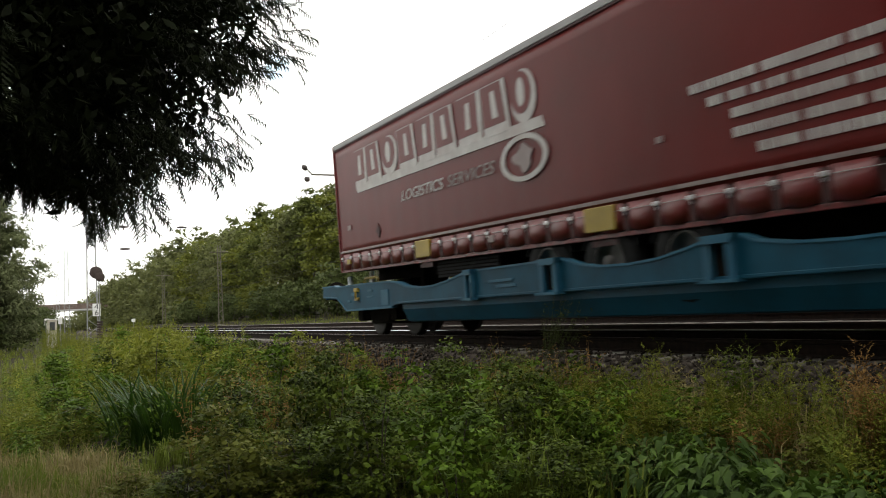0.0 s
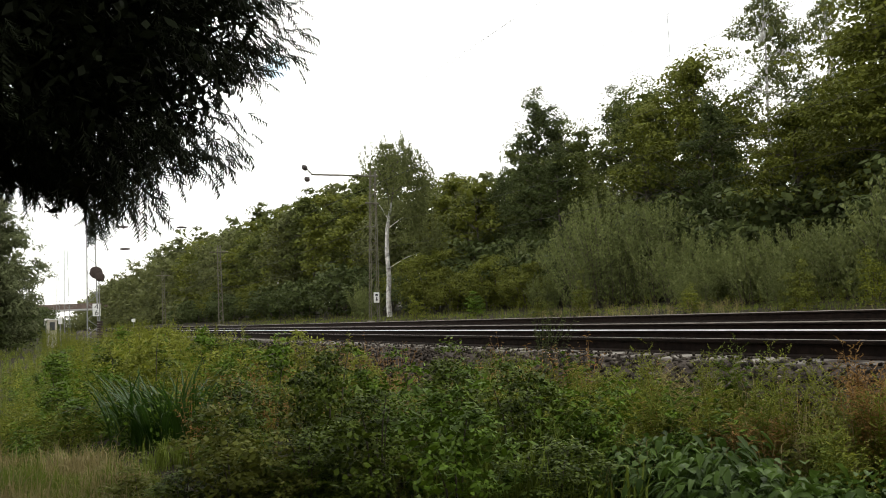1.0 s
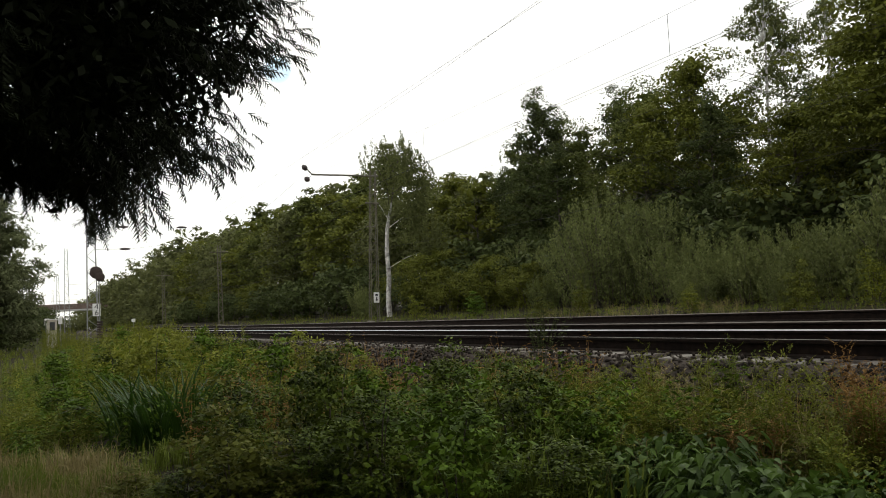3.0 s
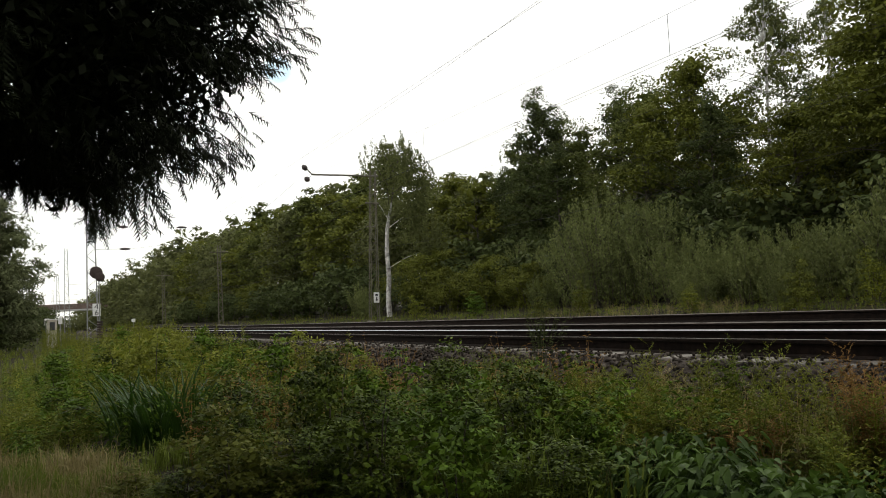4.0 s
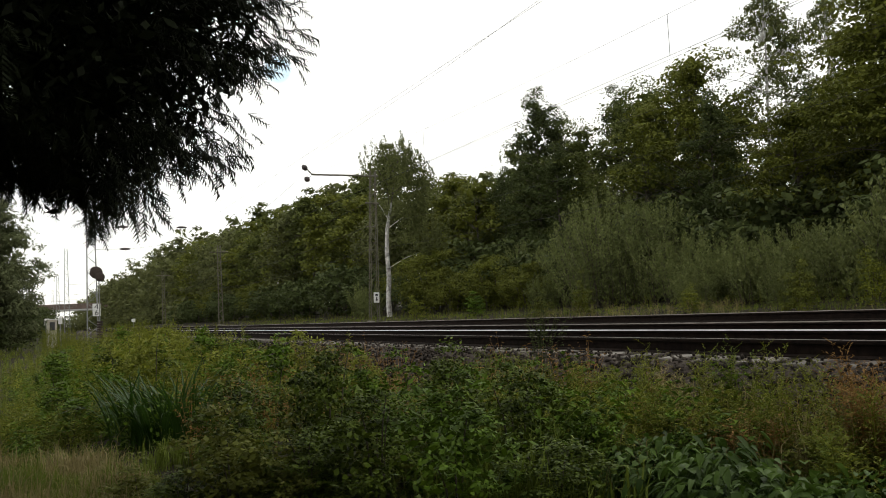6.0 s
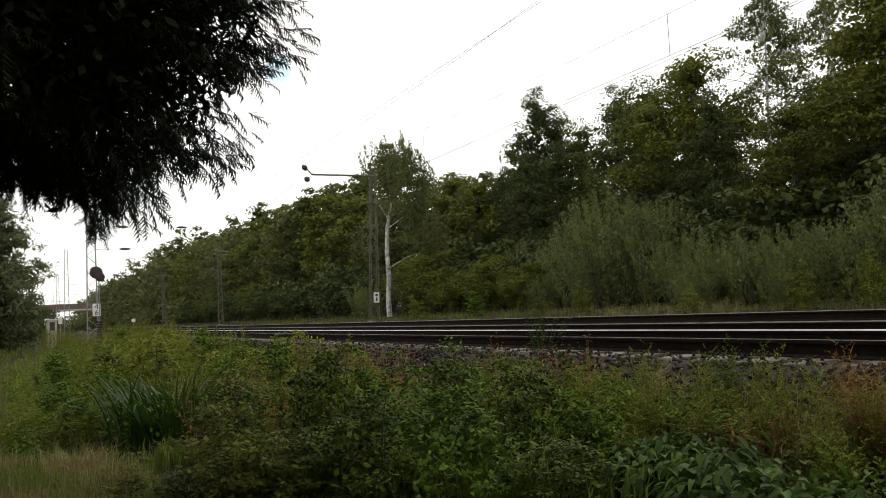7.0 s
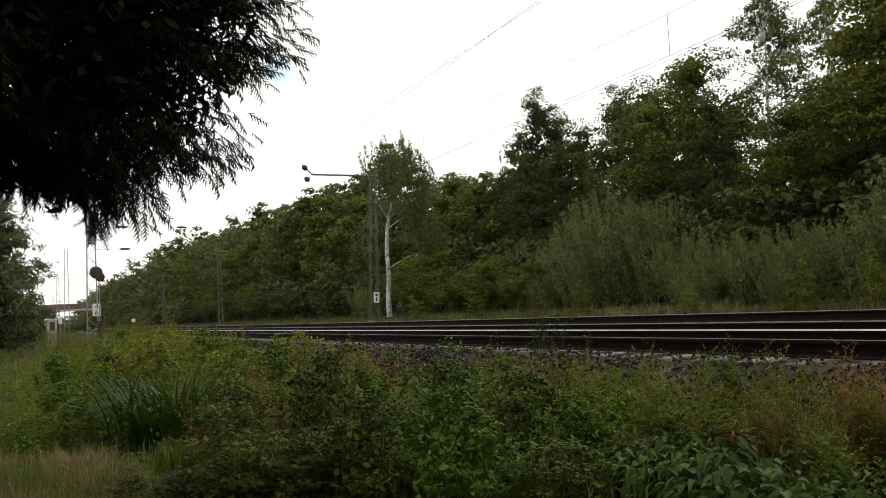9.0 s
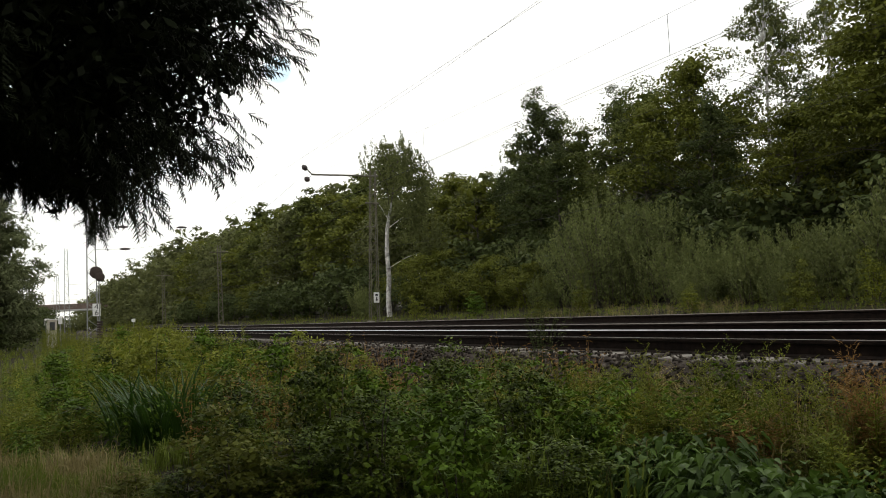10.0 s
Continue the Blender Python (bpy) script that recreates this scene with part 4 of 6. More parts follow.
def put_bush(kind, x, y, s, h):
    spots[kind].append((x, y, s, h, qb.uniform(0, 360)))


# mounds across the bank with gaps between, nearer ones low
for r0, a0, a1, step in ((5.7, 13.0, 35, 6.2), (6.6, 11.5, 46, 5.6), (7.6, 12.5, 42, 5.0), (8.7, 12.0, 38, 4.6), (10.0, 12.0, 33, 4.4)):
    a = a0
    while a < a1:
        r = r0 + qb.uniform(-0.3, 0.3)
        x, y = r * math.sin(radians(a)), r * math.cos(radians(a))
        if x < 4.55 and (a > 25 or r0 > 6):
            kind = qb.choice((0, 1, 0, 1, 3)) if a < 20 else qb.choice((0, 2, 1, 2, 0, 2)) if a < 33 else qb.choice((2, 2, 4, 0))
            put_bush(kind, x, y, qb.uniform(0.8, 1.2), bank(x, y) * qb.uniform(0.65, 1.18))
        a += step * qb.uniform(0.8, 1.25)
# the bank farther along, more mixed and paler
for r0, a0, a1, step in ((11.6, 2.0, 24, 3.8), (13.4, 1.0, 21, 3.3), (15.6, 1.5, 19, 2.9), (18.5, 1.5, 16, 2.6), (22, 1.8, 13.5, 2.2), (27, 1.5, 11, 2.0), (34, 1.8, 9, 1.7)):
    a = a0
    while a < a1:
        r = r0 * qb.uniform(0.93, 1.07)
        x, y = r * math.sin(radians(a)), r * math.cos(radians(a))
        if x < 5.0 and math.hypot(x - 1.6, y - 11.0) > 1.15 and not (1.15 < x < 1.75 and y < 11):
            put_bush(qb.choice((5, 6, 7, 7)), x, y, qb.uniform(0.9, 1.3) * (1 + 0.012 * (r0 - 11)), qb.uniform(0.75, 1.1) * (1.0 if a > 4 else 0.7))
        a += step * qb.uniform(0.75, 1.3)
for x, y, s, h, k in ((0.75, 7.35, 0.8, 0.55, 3), (1.05, 7.0, 0.8, 0.5, 0), (0.5, 6.9, 0.6, 0.4, 3), (1.5, 7.4, 0.8, 0.6, 1)):
    put_bush(k, x, y, s, h)
for x, y, s, h, k in ((15.3, 21.6, 0.9, 1.5, 3), (15.2, 13.3, 1.0, 1.4, 3), (15.7, 24.6, 1.0, 0.8, 3), (15.6, 17.2, 1.0, 0.7, 4), (15.9, 12.0, 1.2, 0.9, 4), (16.0, 30.0, 1.3, 0.8, 2), (16.0, 36.0, 1.3, 0.8, 4)):
    put_bush(k, x, y, s, h)
for k in range(11):
    put_bush(qb.choice((4, 2, 3, 2)), 4.5 + qb.uniform(0, 0.4), 3.5 + 0.62 * k, qb.uniform(0.55, 0.8), qb.uniform(0.75, 1.0))
for a, r in ((13.2, 6.9), (15.0, 6.5), (16.6, 7.1), (18.4, 6.6), (20.3, 7.0), (24.4, 6.7), (27.5, 7.0)):
    put_bush(qb.choice((0, 1, 3)), r * math.sin(radians(a)), r * math.cos(radians(a)), qb.uniform(0.7, 0.9), qb.uniform(0.6, 0.8))
for root, places in zip(bushes, spots):
    scatter_bush(root, places)

P = []
for x, y in polar(g, 1900, 12, 54.5, 5.4, 11, 1.2, 5.3):
    m = mound(x, y, 5)
    if x > 2.6 and math.hypot(x, y) > 6.4 and m > (1.05 if y > 1.66 * x else 0.80):
        P.append((x, y, g.uniform(0.7, 0.95), bank(x, y) * min(0.2 + 0.8 * m, 1.15)))
for x, y in polar(g, 1700, -1.5, 14, 10.5, 28, 1.0, 5.2):
    m = mound(x, y, 5)
    if m > 0.62:
        P.append((x, y, g.uniform(0.7, 1.0), min(m, 1.0) * (1.0 if x > 0.5 else 0.6)))
spread("nettle_bed", "bed of green stinging nettles on the near bank", M_NETTLE, nettle, P, 73, 6)
P = []
for x, y in polar(g, 1050, 33, 54.5, 5.2, 7.1, 1.0, 4.9):
    m = mound(x, y, 9)
    if m > 0.5 and (x > 3.7 or m > 0.8):
        P.append((x, y, g.uniform(0.42, 0.72), 0.5 + 0.95 * min(m, 1.2)))
spread("broadleaf_patch", "patch of large pale-veined leaves in the weeds", M_BROAD, broadleaf, P, 74, 6)
P = []
for x, y in polar(g, 2500, -1.8, 20, 11.0, 62, 1.3, 5.4):
    m = mound(x * 0.6, y * 0.6, 12)
    if m > 0.52:
        tall = float(np.interp(y, (14, 24, 40), (0.85, 1.1, 1.4))) if x > 0.4 + 0.02 * y else 0.55
        P.append((x, y, g.uniform(0.75, 1.1), tall * min(0.3 + 0.8 * m, 1.2)))
for k in range(140):
    P.append((g.uniform(0.6, 2.6), g.uniform(58, 74), g.uniform(0.9, 1.2), 1.35))
for k in range(380):
    y = g.uniform(22, 62)
    P.append((g.uniform(3.6, 5.3) + bend(y), y, g.uniform(0.9, 1.2), float(np.interp(y, (22, 45), (1.05, 1.4)))))
for x, y in polar(g, 420, 28, 54, 6.6, 13, 1.0, 5.0):
    P.append((x, y, g.uniform(0.6, 0.9), g.uniform(0.6, 1.0) * float(np.interp(x, (4, 5, 5.5), (1.0, 0.9, 0.7)))))
# a dense fringe along the foot of the ballast
for k in range(700):
    y = 3.4 + 13.0 * g.random() ** 1.1
    x = g.uniform(4.4, 5.3)
    if patchy(x, y, 1.1, 6) > 0.0:
        P.append((x + bend(y), y, g.uniform(0.5, 0.8), g.uniform(0.45, 0.8)))
spread("goldenrod_stand", "yellow-green stand of tall weeds along the track", M_WEED, goldenrod, P, 75, 6)
P = []
for x, y in polar(g, 24, 38, 54.5, 6.4, 8.6, 1.0, 5.5):
    if patchy(x, y, 1.4, 2) > 0.0:
        P.append((x, y, g.uniform(0.6, 1.0), 0.85))
for x, y in polar(g, 130, 8, 36, 9, 18, 1.0, 5.5):
    P.append((x, y, g.uniform(0.7, 1.1), 1.0))
for cx, cy in ((5.1, 6.3), (4.75, 4.9), (5.1, 3.75), (5.2, 8.4), (5.15, 5.6), (4.9, 7.2)):
    for k in range(4):
        P.append((cx + 0.14 * g.normal(), cy + 0.2 * g.normal(), g.uniform(0.7, 1.0), g.uniform(0.6, 0.85)))
spread("rusty_seedheads", "rust-brown seeding dock stalks beside the ballast", M_RUST, dock, P, 76, 6)
P = []
for x, y in polar(g, 4600, -2.4, 14, 6.4, 30, 1.7, 5.2):
    if math.hypot(x - 1.6, y - 11.0) > 1.0 and (y < 6.0 * x or y > 9.0 or x < 1.0) and not (x > 1.0 and y < 8.6):
        P.append((x, y, g.uniform(0.5, 1.0) * (1.0 if x > 1.0 else 0.75), 1.0))
for x, y in polar(g, 190, 20, 54, 5.6, 9, 1.0, 5.0):
    if patchy(x, y, 1.2, 8) > 0.05:
        P.append((x, y, g.uniform(0.7, 1.5), 1.0))
for k in range(1300):
    y = 28 + 100 * g.random() ** 1.6
    P.append((g.uniform(-9, 4.8), y, g.uniform(0.8, 1.5), 1.0))
spread("meadow_grass", "long green meadow grass on the bank and path", M_GRASS, tuft, P, 77, 6, "grass")
P, Q = [], []
for x, y in polar(g, 2600, -2.4, 6.6, 6.2, 10.2, 1.0, 2.0):
    edge = 5.6 - 1.0 * max(0.0, math.hypot(x, y) - 7.8) + 2.2 * patchy(x, y, 1.2, 9)
    lush = 0.5 + 0.9 * patchy(x, y, 1.3, 14)
    if math.degrees(math.atan2(x, y)) < edge and lush > 0.12:
        (P if patchy(x, y, 0.9, 4) > g.uniform(-0.35, 0.35) else Q).append((x, y, g.uniform(0.4, 0.8) * (0.55 + lush), g.uniform(0.6, 1.0)))
for x, y in polar(g, 260, 36, 54, 6.3, 8.2, 1.0, 5.5):
    P.append((x, y, g.uniform(0.7, 1.2), 1.0))
for x, y in polar(g, 70, 26, 34, 5.5, 7.2, 1.0, 5.5):
    Q.append((x, y, g.uniform(0.9, 1.5), 1.0))
spread("dry_grass", "straw-coloured dry grass beside the path", M_STRAW, wisp, P, 78, 6, "grass")
spread("path_grass", "long soft green grass beside the path", M_GRASS, wisp, Q, 83, 6, "grass")
# far verge
def verge(n, x0, x1, y0, length, s0, s1):
    out = []
    for k in range(n):
        y = y0 + length * g.random() ** 1.3
        out.append((g.uniform(x0, x1) + bend(y), y, g.uniform(s0, s1), 1.0))
    return out


spread("verge_grass", "pale green grass strip between far track and wood", M_GRASS, tuft, verge(3800, 14.2, 17.2, 9, 60, 0.22, 0.5), 79, 5, "grass")
spread("verge_weeds", "green weeds below the shrubs of the far verge", M_WEED, goldenrod, verge(1500, 14.3, 17.4, 9, 80, 0.22, 0.5), 80, 4)
spread("pale_flower_heads", "whitish seeding flower heads on the far verge", M_STRAW, dock, verge(150, 14.7, 15.4, 15.0, 9, 0.36, 0.5), 81, 4)
spread("verge_dry_grass", "straw-coloured grass on the far verge", M_STRAW, tuft, verge(260, 14.2, 16.2, 9, 75, 0.25, 0.45), 82, 4, "grass")


# ---- the iris clump ----
def make_iris():
    g = np.random.default_rng(91)
    root = new("iris_clump")
    tagged(root, "clump of tall sword-shaped dark green iris leaves", "plant")
    blades = []
    for v in range(5):
        h, out, w = g.uniform(0.85, 1.12), g.uniform(0.12, 0.5), g.uniform(0.012, 0.021)
        if v >= 3:
            out = 0.66 + 0.22 * (v - 3)
        bm = bmesh.new()
        rows = []
        for f in np.linspace(0, 1, 7):
            x = out * f ** 2.2
            z = h * (f - ((0.34 + 0.16 * (v - 3)) * f ** 4 if v >= 3 else 0.04 * f ** 4))
            ww = w * (1 - f ** 3) + 0.0008
            rows.append((bm.verts.new((x, -ww, z)), bm.verts.new((x + 0.004, 0, z)), bm.verts.new((x, ww, z))))
        for a, b in zip(rows, rows[1:]):
            bm.faces.new((a[0], a[1], b[1], b[0]))
            bm.faces.new((a[1], a[2], b[2], b[1]))
        me = bpy.data.meshes.new("blade")
        bm.to_mesh(me)
        bm.free()
        me.materials.append(M_IRIS)
        blades.append(me)
    for k in range(260):
        a, r = g.uniform(0, 360), 0.70 * math.sqrt(g.random())
        x, y = 1.60 + r * math.cos(radians(a)) * 1.15, 11.0 + r * math.sin(radians(a))
        s = g.uniform(0.6, 1.15)
        link("blade", blades[int(g.integers(0, 5))], None, root, m=pose(x, y, ground_z(x, y) - 0.03, g.normal() * 6, g.normal() * 6, a + g.normal() * 40) @ Matrix.Diagonal((s, s, s, 1)))


make_iris()

def plume(g):
    """A feathery weed: a stem thick with narrow rising leaves and a plume of side sprays."""
    V, F = [], []
    stalk(V, F, [(0, 0, 0), (0.015, 0.01, 0.5), (0.04, 0.02, 1.0)], 0.005)
    for i in range(44):
        z = 0.12 + 0.8 * i / 44
        a = i * 2.4 + g.uniform(-0.4, 0.4)
        leaf(V, F, (0.04 * z, 0.02 * z, z), (math.cos(a), math.sin(a), g.uniform(0.3, 1.1)), g.uniform(0.05, 0.10) * (1.15 - 0.5 * z), 0.012, g.uniform(0.0, 0.3))
    for i in range(9):
        a, z = i * 2.4, 0.55 + 0.05 * i
        ln = 0.16 * (1.45 - z)
        for k in range(7):
            f = 0.25 + 0.75 * k / 6
            b = a + g.normal() * 0.9
            leaf(V, F, (0.03 + f * ln * math.cos(a), f * ln * math.sin(a), z + f * ln * 0.9), (math.cos(b), math.sin(b), g.uniform(0.2, 1.2)), g.uniform(0.02, 0.045), 0.010, 0.1)
    return V, F


# ---- tall weeds that nod in the wind ----
SWAYERS = []


def tall_weed(x, y, height, mat, label, seed, gust, calm, make=goldenrod, z=None):
    g = np.random.default_rng(seed)
    V, F = [], []
    for k in range(6):
        v, f = make(g)
        v = np.array(v) * (1, 1, height * g.uniform(0.75, 1.05))
        a = k * 2.4
        v = v @ np.array(Euler((g.normal() * 0.16, g.normal() * 0.16, a)).to_matrix()).T
        F += [tuple(np.array(q) + len(V)) for q in f]
        V += [tuple(q) for q in v]
    ob = link("tall_weed", pydata("tall_weed", V, F), mat)
    tagged(ob, label, "plant", "tall weeds by the ballast")
    ob.matrix_basis = pose(x, y, (ground_z(x, y) if z is None else z) - 0.03)
    SWAYERS.append((ob, gust, calm))


tall_weed(5.55, 8.75, 1.45, M_LEAF_DEEP, "thin feathery brown weed standing tall by the rails", 101, 14, 2.2, dock, z=-0.55)
tall_weed(5.15, 4.75, 0.85, M_WEED, "leafy green weed with dark stem beside the ballast", 102, 8, 1.6, plume)
tall_weed(5.3, 6.35, 0.85, M_WEED, "leafy yellow-green weed beside the ballast", 103, 8, 1.6, plume)
tall_weed(5.25, 5.3, 0.75, M_NETTLE, "leafy green weed beside the ballast stones", 104, 8, 1.4, nettle)
tall_weed(5.2, 4.2, 0.8, M_RUST, "rusty seeding weed beside the ballast", 105, 8, 1.4, plume)
tall_weed(5.1, 7.4, 0.85, M_NETTLE, "leafy green weed with pointed leaves on the bank", 106, 6, 1.4, nettle)

WEED_KINDS = ((M_WEED, "leafy yellow-green feathery weed at the foot of the ballast"), (M_RUST, "rust-brown feathery seeding weed at the foot of the ballast"), (M_GRASS, "pale green feathery weed at the foot of the ballast"))
qw = random.Random(9)
for k in range(36):
    y = 3.5 + 0.2 * k
    mt, lb = WEED_KINDS[qw.choice((0, 0, 2, 0, 0, 2, 1))]
    tall_weed(qw.uniform(4.75, 5.35), y, qw.uniform(0.55, 0.9), mt, lb, 110 + k, 7, 1.3, plume)
for k in range(22):
    mt, lb = WEED_KINDS[(0, 2, 0, 0)[k % 4]]
    tall_weed(qw.uniform(4.35, 5.05), 3.7 + 0.19 * k, qw.uniform(0.6, 0.88), mt, lb, 170 + k, 6, 1.2, plume)
# reddish stands
for k, (x, y, h) in enumerate(((4.62, 4.62, 0.62), (4.74, 4.5, 0.6), (4.5, 4.75, 0.55), (5.2, 4.0, 0.8), (5.05, 3.85, 0.75), (5.3, 4.2, 0.85), (4.85, 5.45, 0.7), (4.95, 5.7, 0.78), (4.7, 5.3, 0.62), (5.1, 6.1, 0.72))):
    tall_weed(x, y, h, M_RUST if k < 6 else M_STRAW, WEED_KINDS[1][1] if k < 6 else "straw-coloured feathery seeding weed beside the ballast", 150 + k, 7, 1.3, plume)

# ---- masts, wires, signs, bridge ----
M_WHEEL = material("brown_painted_iron", (0.025, 0.016, 0.013), (0.055, 0.035, 0.028), 0.8, scale=6, bump=0.1)
M_CREAM = material("cream_cabinet_paint", (0.45, 0.42, 0.33), (0.55, 0.52, 0.42), 0.5, scale=3, bump=0.05, dirt=(0.35, 0.31, 0.22))
M_GLOOM = material("dark_door_paint", (0.03, 0.032, 0.035), (0.06, 0.062, 0.065), 0.5, scale=4, bump=0.05)


def make_mast(x, y, top, w0, w1, mat, label, split=True):
    """A lattice mast: four legs that lean together, tied by diagonals."""
    zb = ground_z(x, y) - 0.1
    root = new("catenary_mast")
    tagged(root, label, "mast", "masts of the overhead line")
    root.location = (x, y, zb)
    h = top - zb
    part("footing", boxes((-w0 * 0.7, w0 * 0.7, -w0 * 0.5, w0 * 0.5, -0.3, 0.12), bevel=0.03), M_SLEEPER, root)
    for sx in (-1, 1):
        for sy in (-1, 1):
            bm = bmesh.new()
            tube(bm, [(sx * w0 / 2, sy * w0 * 0.32, 0.1), (sx * w1 / 2, sy * w1 * 0.32, h)], 0.026 if split else 0.032, 4)
            part("leg", bm, mat, root)
    n = int(h / 0.45)
    joined = bmesh.new()
    for k in range(n):
        z0, z1 = 0.3 + (h - 0.4) * k / n, 0.3 + (h - 0.4) * (k + 1) / n
        a, b = w0 + (w1 - w0) * z0 / h, w0 + (w1 - w0) * z1 / h
        s = 1 if k % 2 else -1
        for sy in (-1, 1):
            bm = bmesh.new() if split else joined
            tube(bm, [(s * a / 2, sy * a * 0.32, z0), (-s * b / 2, sy * b * 0.32, z1)], 0.012 if split else 0.018, 4)
            if split:
                part("brace", bm, mat, root)
    if split:
        joined.free()
    else:
        part("bracing", joined, mat, root)
    return root, zb


def rod(name, parent, p0, p1, r, mat, label="", sides=8):
    bm = bmesh.new()
    tube(bm, [p0, p1], r, sides)
    return part(name, bm, mat, parent, label)


def insulator(parent, p0, p1, r=0.07):
    """A ribbed insulator between two points."""
    a, b = Vector(p0), Vector(p1)
    bm = bmesh.new()
    pts = [a + (b - a) * k / 12 for k in range(13)]
    tube(bm, pts, [r * (0.12 + 0.88 * math.sin(math.pi * k / 12) ** 0.7) * (1.0 if k % 2 else 0.9) for k in range(13)], 12)
    return part("insulator", bm, M_INSUL, parent, "dark ribbed insulator")


def number_sign(parent, at, w, h, chars, label):
    x, y, z = at
    s = part("number_sign", boxes((x - w / 2, x + w / 2, y - 0.012, y + 0.012, z - h / 2, z + h / 2), bevel=0.006), M_WHITE, parent, label)
    for k, ch in enumerate(chars):
        cu = bpy.data.curves.new("figure", "FONT")
        cu.body, cu.size, cu.extrude, cu.align_x = ch, h * 0.60, 0.002, "CENTER"
        tmp = bpy.data.objects.new("figure", cu)
        scene.collection.objects.link(tmp)
        me = bpy.data.meshes.new_from_object(tmp)
        bpy.data.objects.remove(tmp)
        me.materials.clear()
        me.transform(Matrix(((1.1, 0, 0, x), (0, 0, -1, y - 0.016), (0, 1, 0, z + (0.06 if k == 0 else -0.43) * h), (0, 0, 0, 1))))
        link("figure", me, M_INK, s)


# near-side mast with its cantilever
L_MAST = "grey lattice steel mast of the overhead line"
near_mast, zb = make_mast(3.08, 52.0, 9.6, 0.60, 0.34, M_GALV, "grey lattice steel mast with cantilever, number sign and tension wheel")
up = -zb
rod("cantilever_tube", near_mast, (0.2, 0, 6.22 + up), (1.5, 0, 6.22 + up), 0.013, M_GALV)
insulator(near_mast, (1.45, 0, 6.22 + up), (2.05, 0, 6.22 + up), 0.09)
rod("cantilever_tube", near_mast, (2.05, 0, 6.22 + up), (5.3, 0, 6.18 + up), 0.008, M_GALV)
insulator(near_mast, (4.75, 0, 6.19 + up), (5.35, 0, 6.18 + up), 0.07)
rod("registration_tube", near_mast, (0.25, 0, 4.93 + up), (1.55, 0, 4.93 + up), 0.013, M_GALV)
insulator(near_mast, (1.5, 0, 4.93 + up), (2.15, 0, 4.93 + up), 0.08)
rod("registration_tube", near_mast, (2.15, 0, 4.93 + up), (4.9, 0, 5.25 + up), 0.008, M_GALV)
number_sign(near_mast, (0.20, -0.32, 1.46 + up), 0.42, 0.70, "46", "white number sign")
bm = bmesh.new()
lathe(bm, ((-0.07, 0.05), (-0.07, 0.33), (-0.045, 0.35), (-0.02, 0.31), (0.02, 0.31), (0.045, 0.35), (0.07, 0.33), (0.07, 0.05)), "y", (0.22, -0.30, 3.58 + up), 24)
lathe(bm, ((-0.07, 0.05), (-0.07, 0.24), (-0.04, 0.26), (0.04, 0.26), (0.07, 0.24), (0.07, 0.05)), "y", (0.42, -0.34, 3.32 + up), 24)
part("tension_wheel", bm, M_WHEEL, near_mast, "rust-brown double tension wheel", True)
rod("weight_rod", near_mast, (0.36, -0.32, 3.2 + up), (0.36, -0.32, 0.5 + up), 0.03, M_GALV)
bm = bmesh.new()
for k in range(7):
    lathe(bm, ((1.0 + up - 0.14 * k, 0.05), (1.0 + up - 0.14 * k, 0.16), (1.11 + up - 0.14 * k, 0.16), (1.11 + up - 0.14 * k, 0.05)), "z", (0.36, -0.32, -0.3), 14)
part("counterweight", bm, M_WHEEL, near_mast, "stack of iron counterweights")
for x, y, top in ((4.12, 122.0, 11.1), (4.65, 185.0, 11.0), (5.1, 255.0, 11.5)):
    m, zb2 = make_mast(x, y, top, 0.75, 0.34, M_GALV, L_MAST, False)
    rod("cantilever_tube", m, (0.2, 0, 6.3 - zb2), (5.0, 0, 6.3 - zb2), 0.016, M_GALV)
    rod("cantilever_tube", m, (0.2, 0, 4.9 - zb2), (4.6, 0, 5.2 - zb2), 0.016, M_GALV)

# far-side masts
far_mast, zb = make_mast(15.5, 39.9, 7.72, 0.46, 0.26, M_MAST, "weathered lattice mast with a bracket arm over the far track")
far_mast.rotation_euler = (0, radians(1.9), 0)      # it leans back from the track
up = -zb
rod("bracket_arm", far_mast, (0.3, 0, 7.48 + up), (-3.2, 0, 7.36 + up), 0.045, M_MAST)
rod("arm_tip", far_mast, (-3.2, 0, 7.36 + up), (-3.52, 0, 7.68 + up), 0.035, M_MAST)
insulator(far_mast, (-3.45, 0, 7.56 + up), (-3.70, 0, 7.80 + up), 0.15)
insulator(far_mast, (-3.33, 0, 7.02 + up), (-3.58, 0, 7.20 + up), 0.15)
rod("hanger", far_mast, (-3.2, 0, 7.36 + up), (-3.42, 0, 7.12 + up), 0.012, M_WIRE)
rod("cross_arm", far_mast, (-0.42, 0, 6.06 + up), (0.32, 0, 6.06 + up), 0.04, M_MAST)
rod("cross_arm", far_mast, (-0.38, 0, 4.85 + up), (0.1, 0, 4.85 + up), 0.03, M_MAST)
rod("cross_arm", far_mast, (-0.30, 0, 3.67 + up), (0.1, 0, 3.67 + up), 0.025, M_MAST)
number_sign(far_mast, (0.03, -0.24, 1.25 + up), 0.30, 0.52, "", "white number sign")
for z, w in ((1.38, 0.13), (1.22, 0.05), (1.13, 0.09)):
    part("figure_bar", boxes((0.03 - w / 2, 0.03 + w / 2, -0.262, -0.253, z - 0.045 + up, z + 0.045 + up)), M_INK, far_mast)
for x, y in ((16.5, 83.5), (16.5, 123.0)):
    m, zb2 = make_mast(x, y, 7.85, 0.42, 0.26, M_MAST, "weathered lattice mast before the wood", False)
    rod("cross_arm", m, (-0.9, 0, 7.2 - zb2), (0.9, 0, 7.2 - zb2), 0.05, M_MAST)


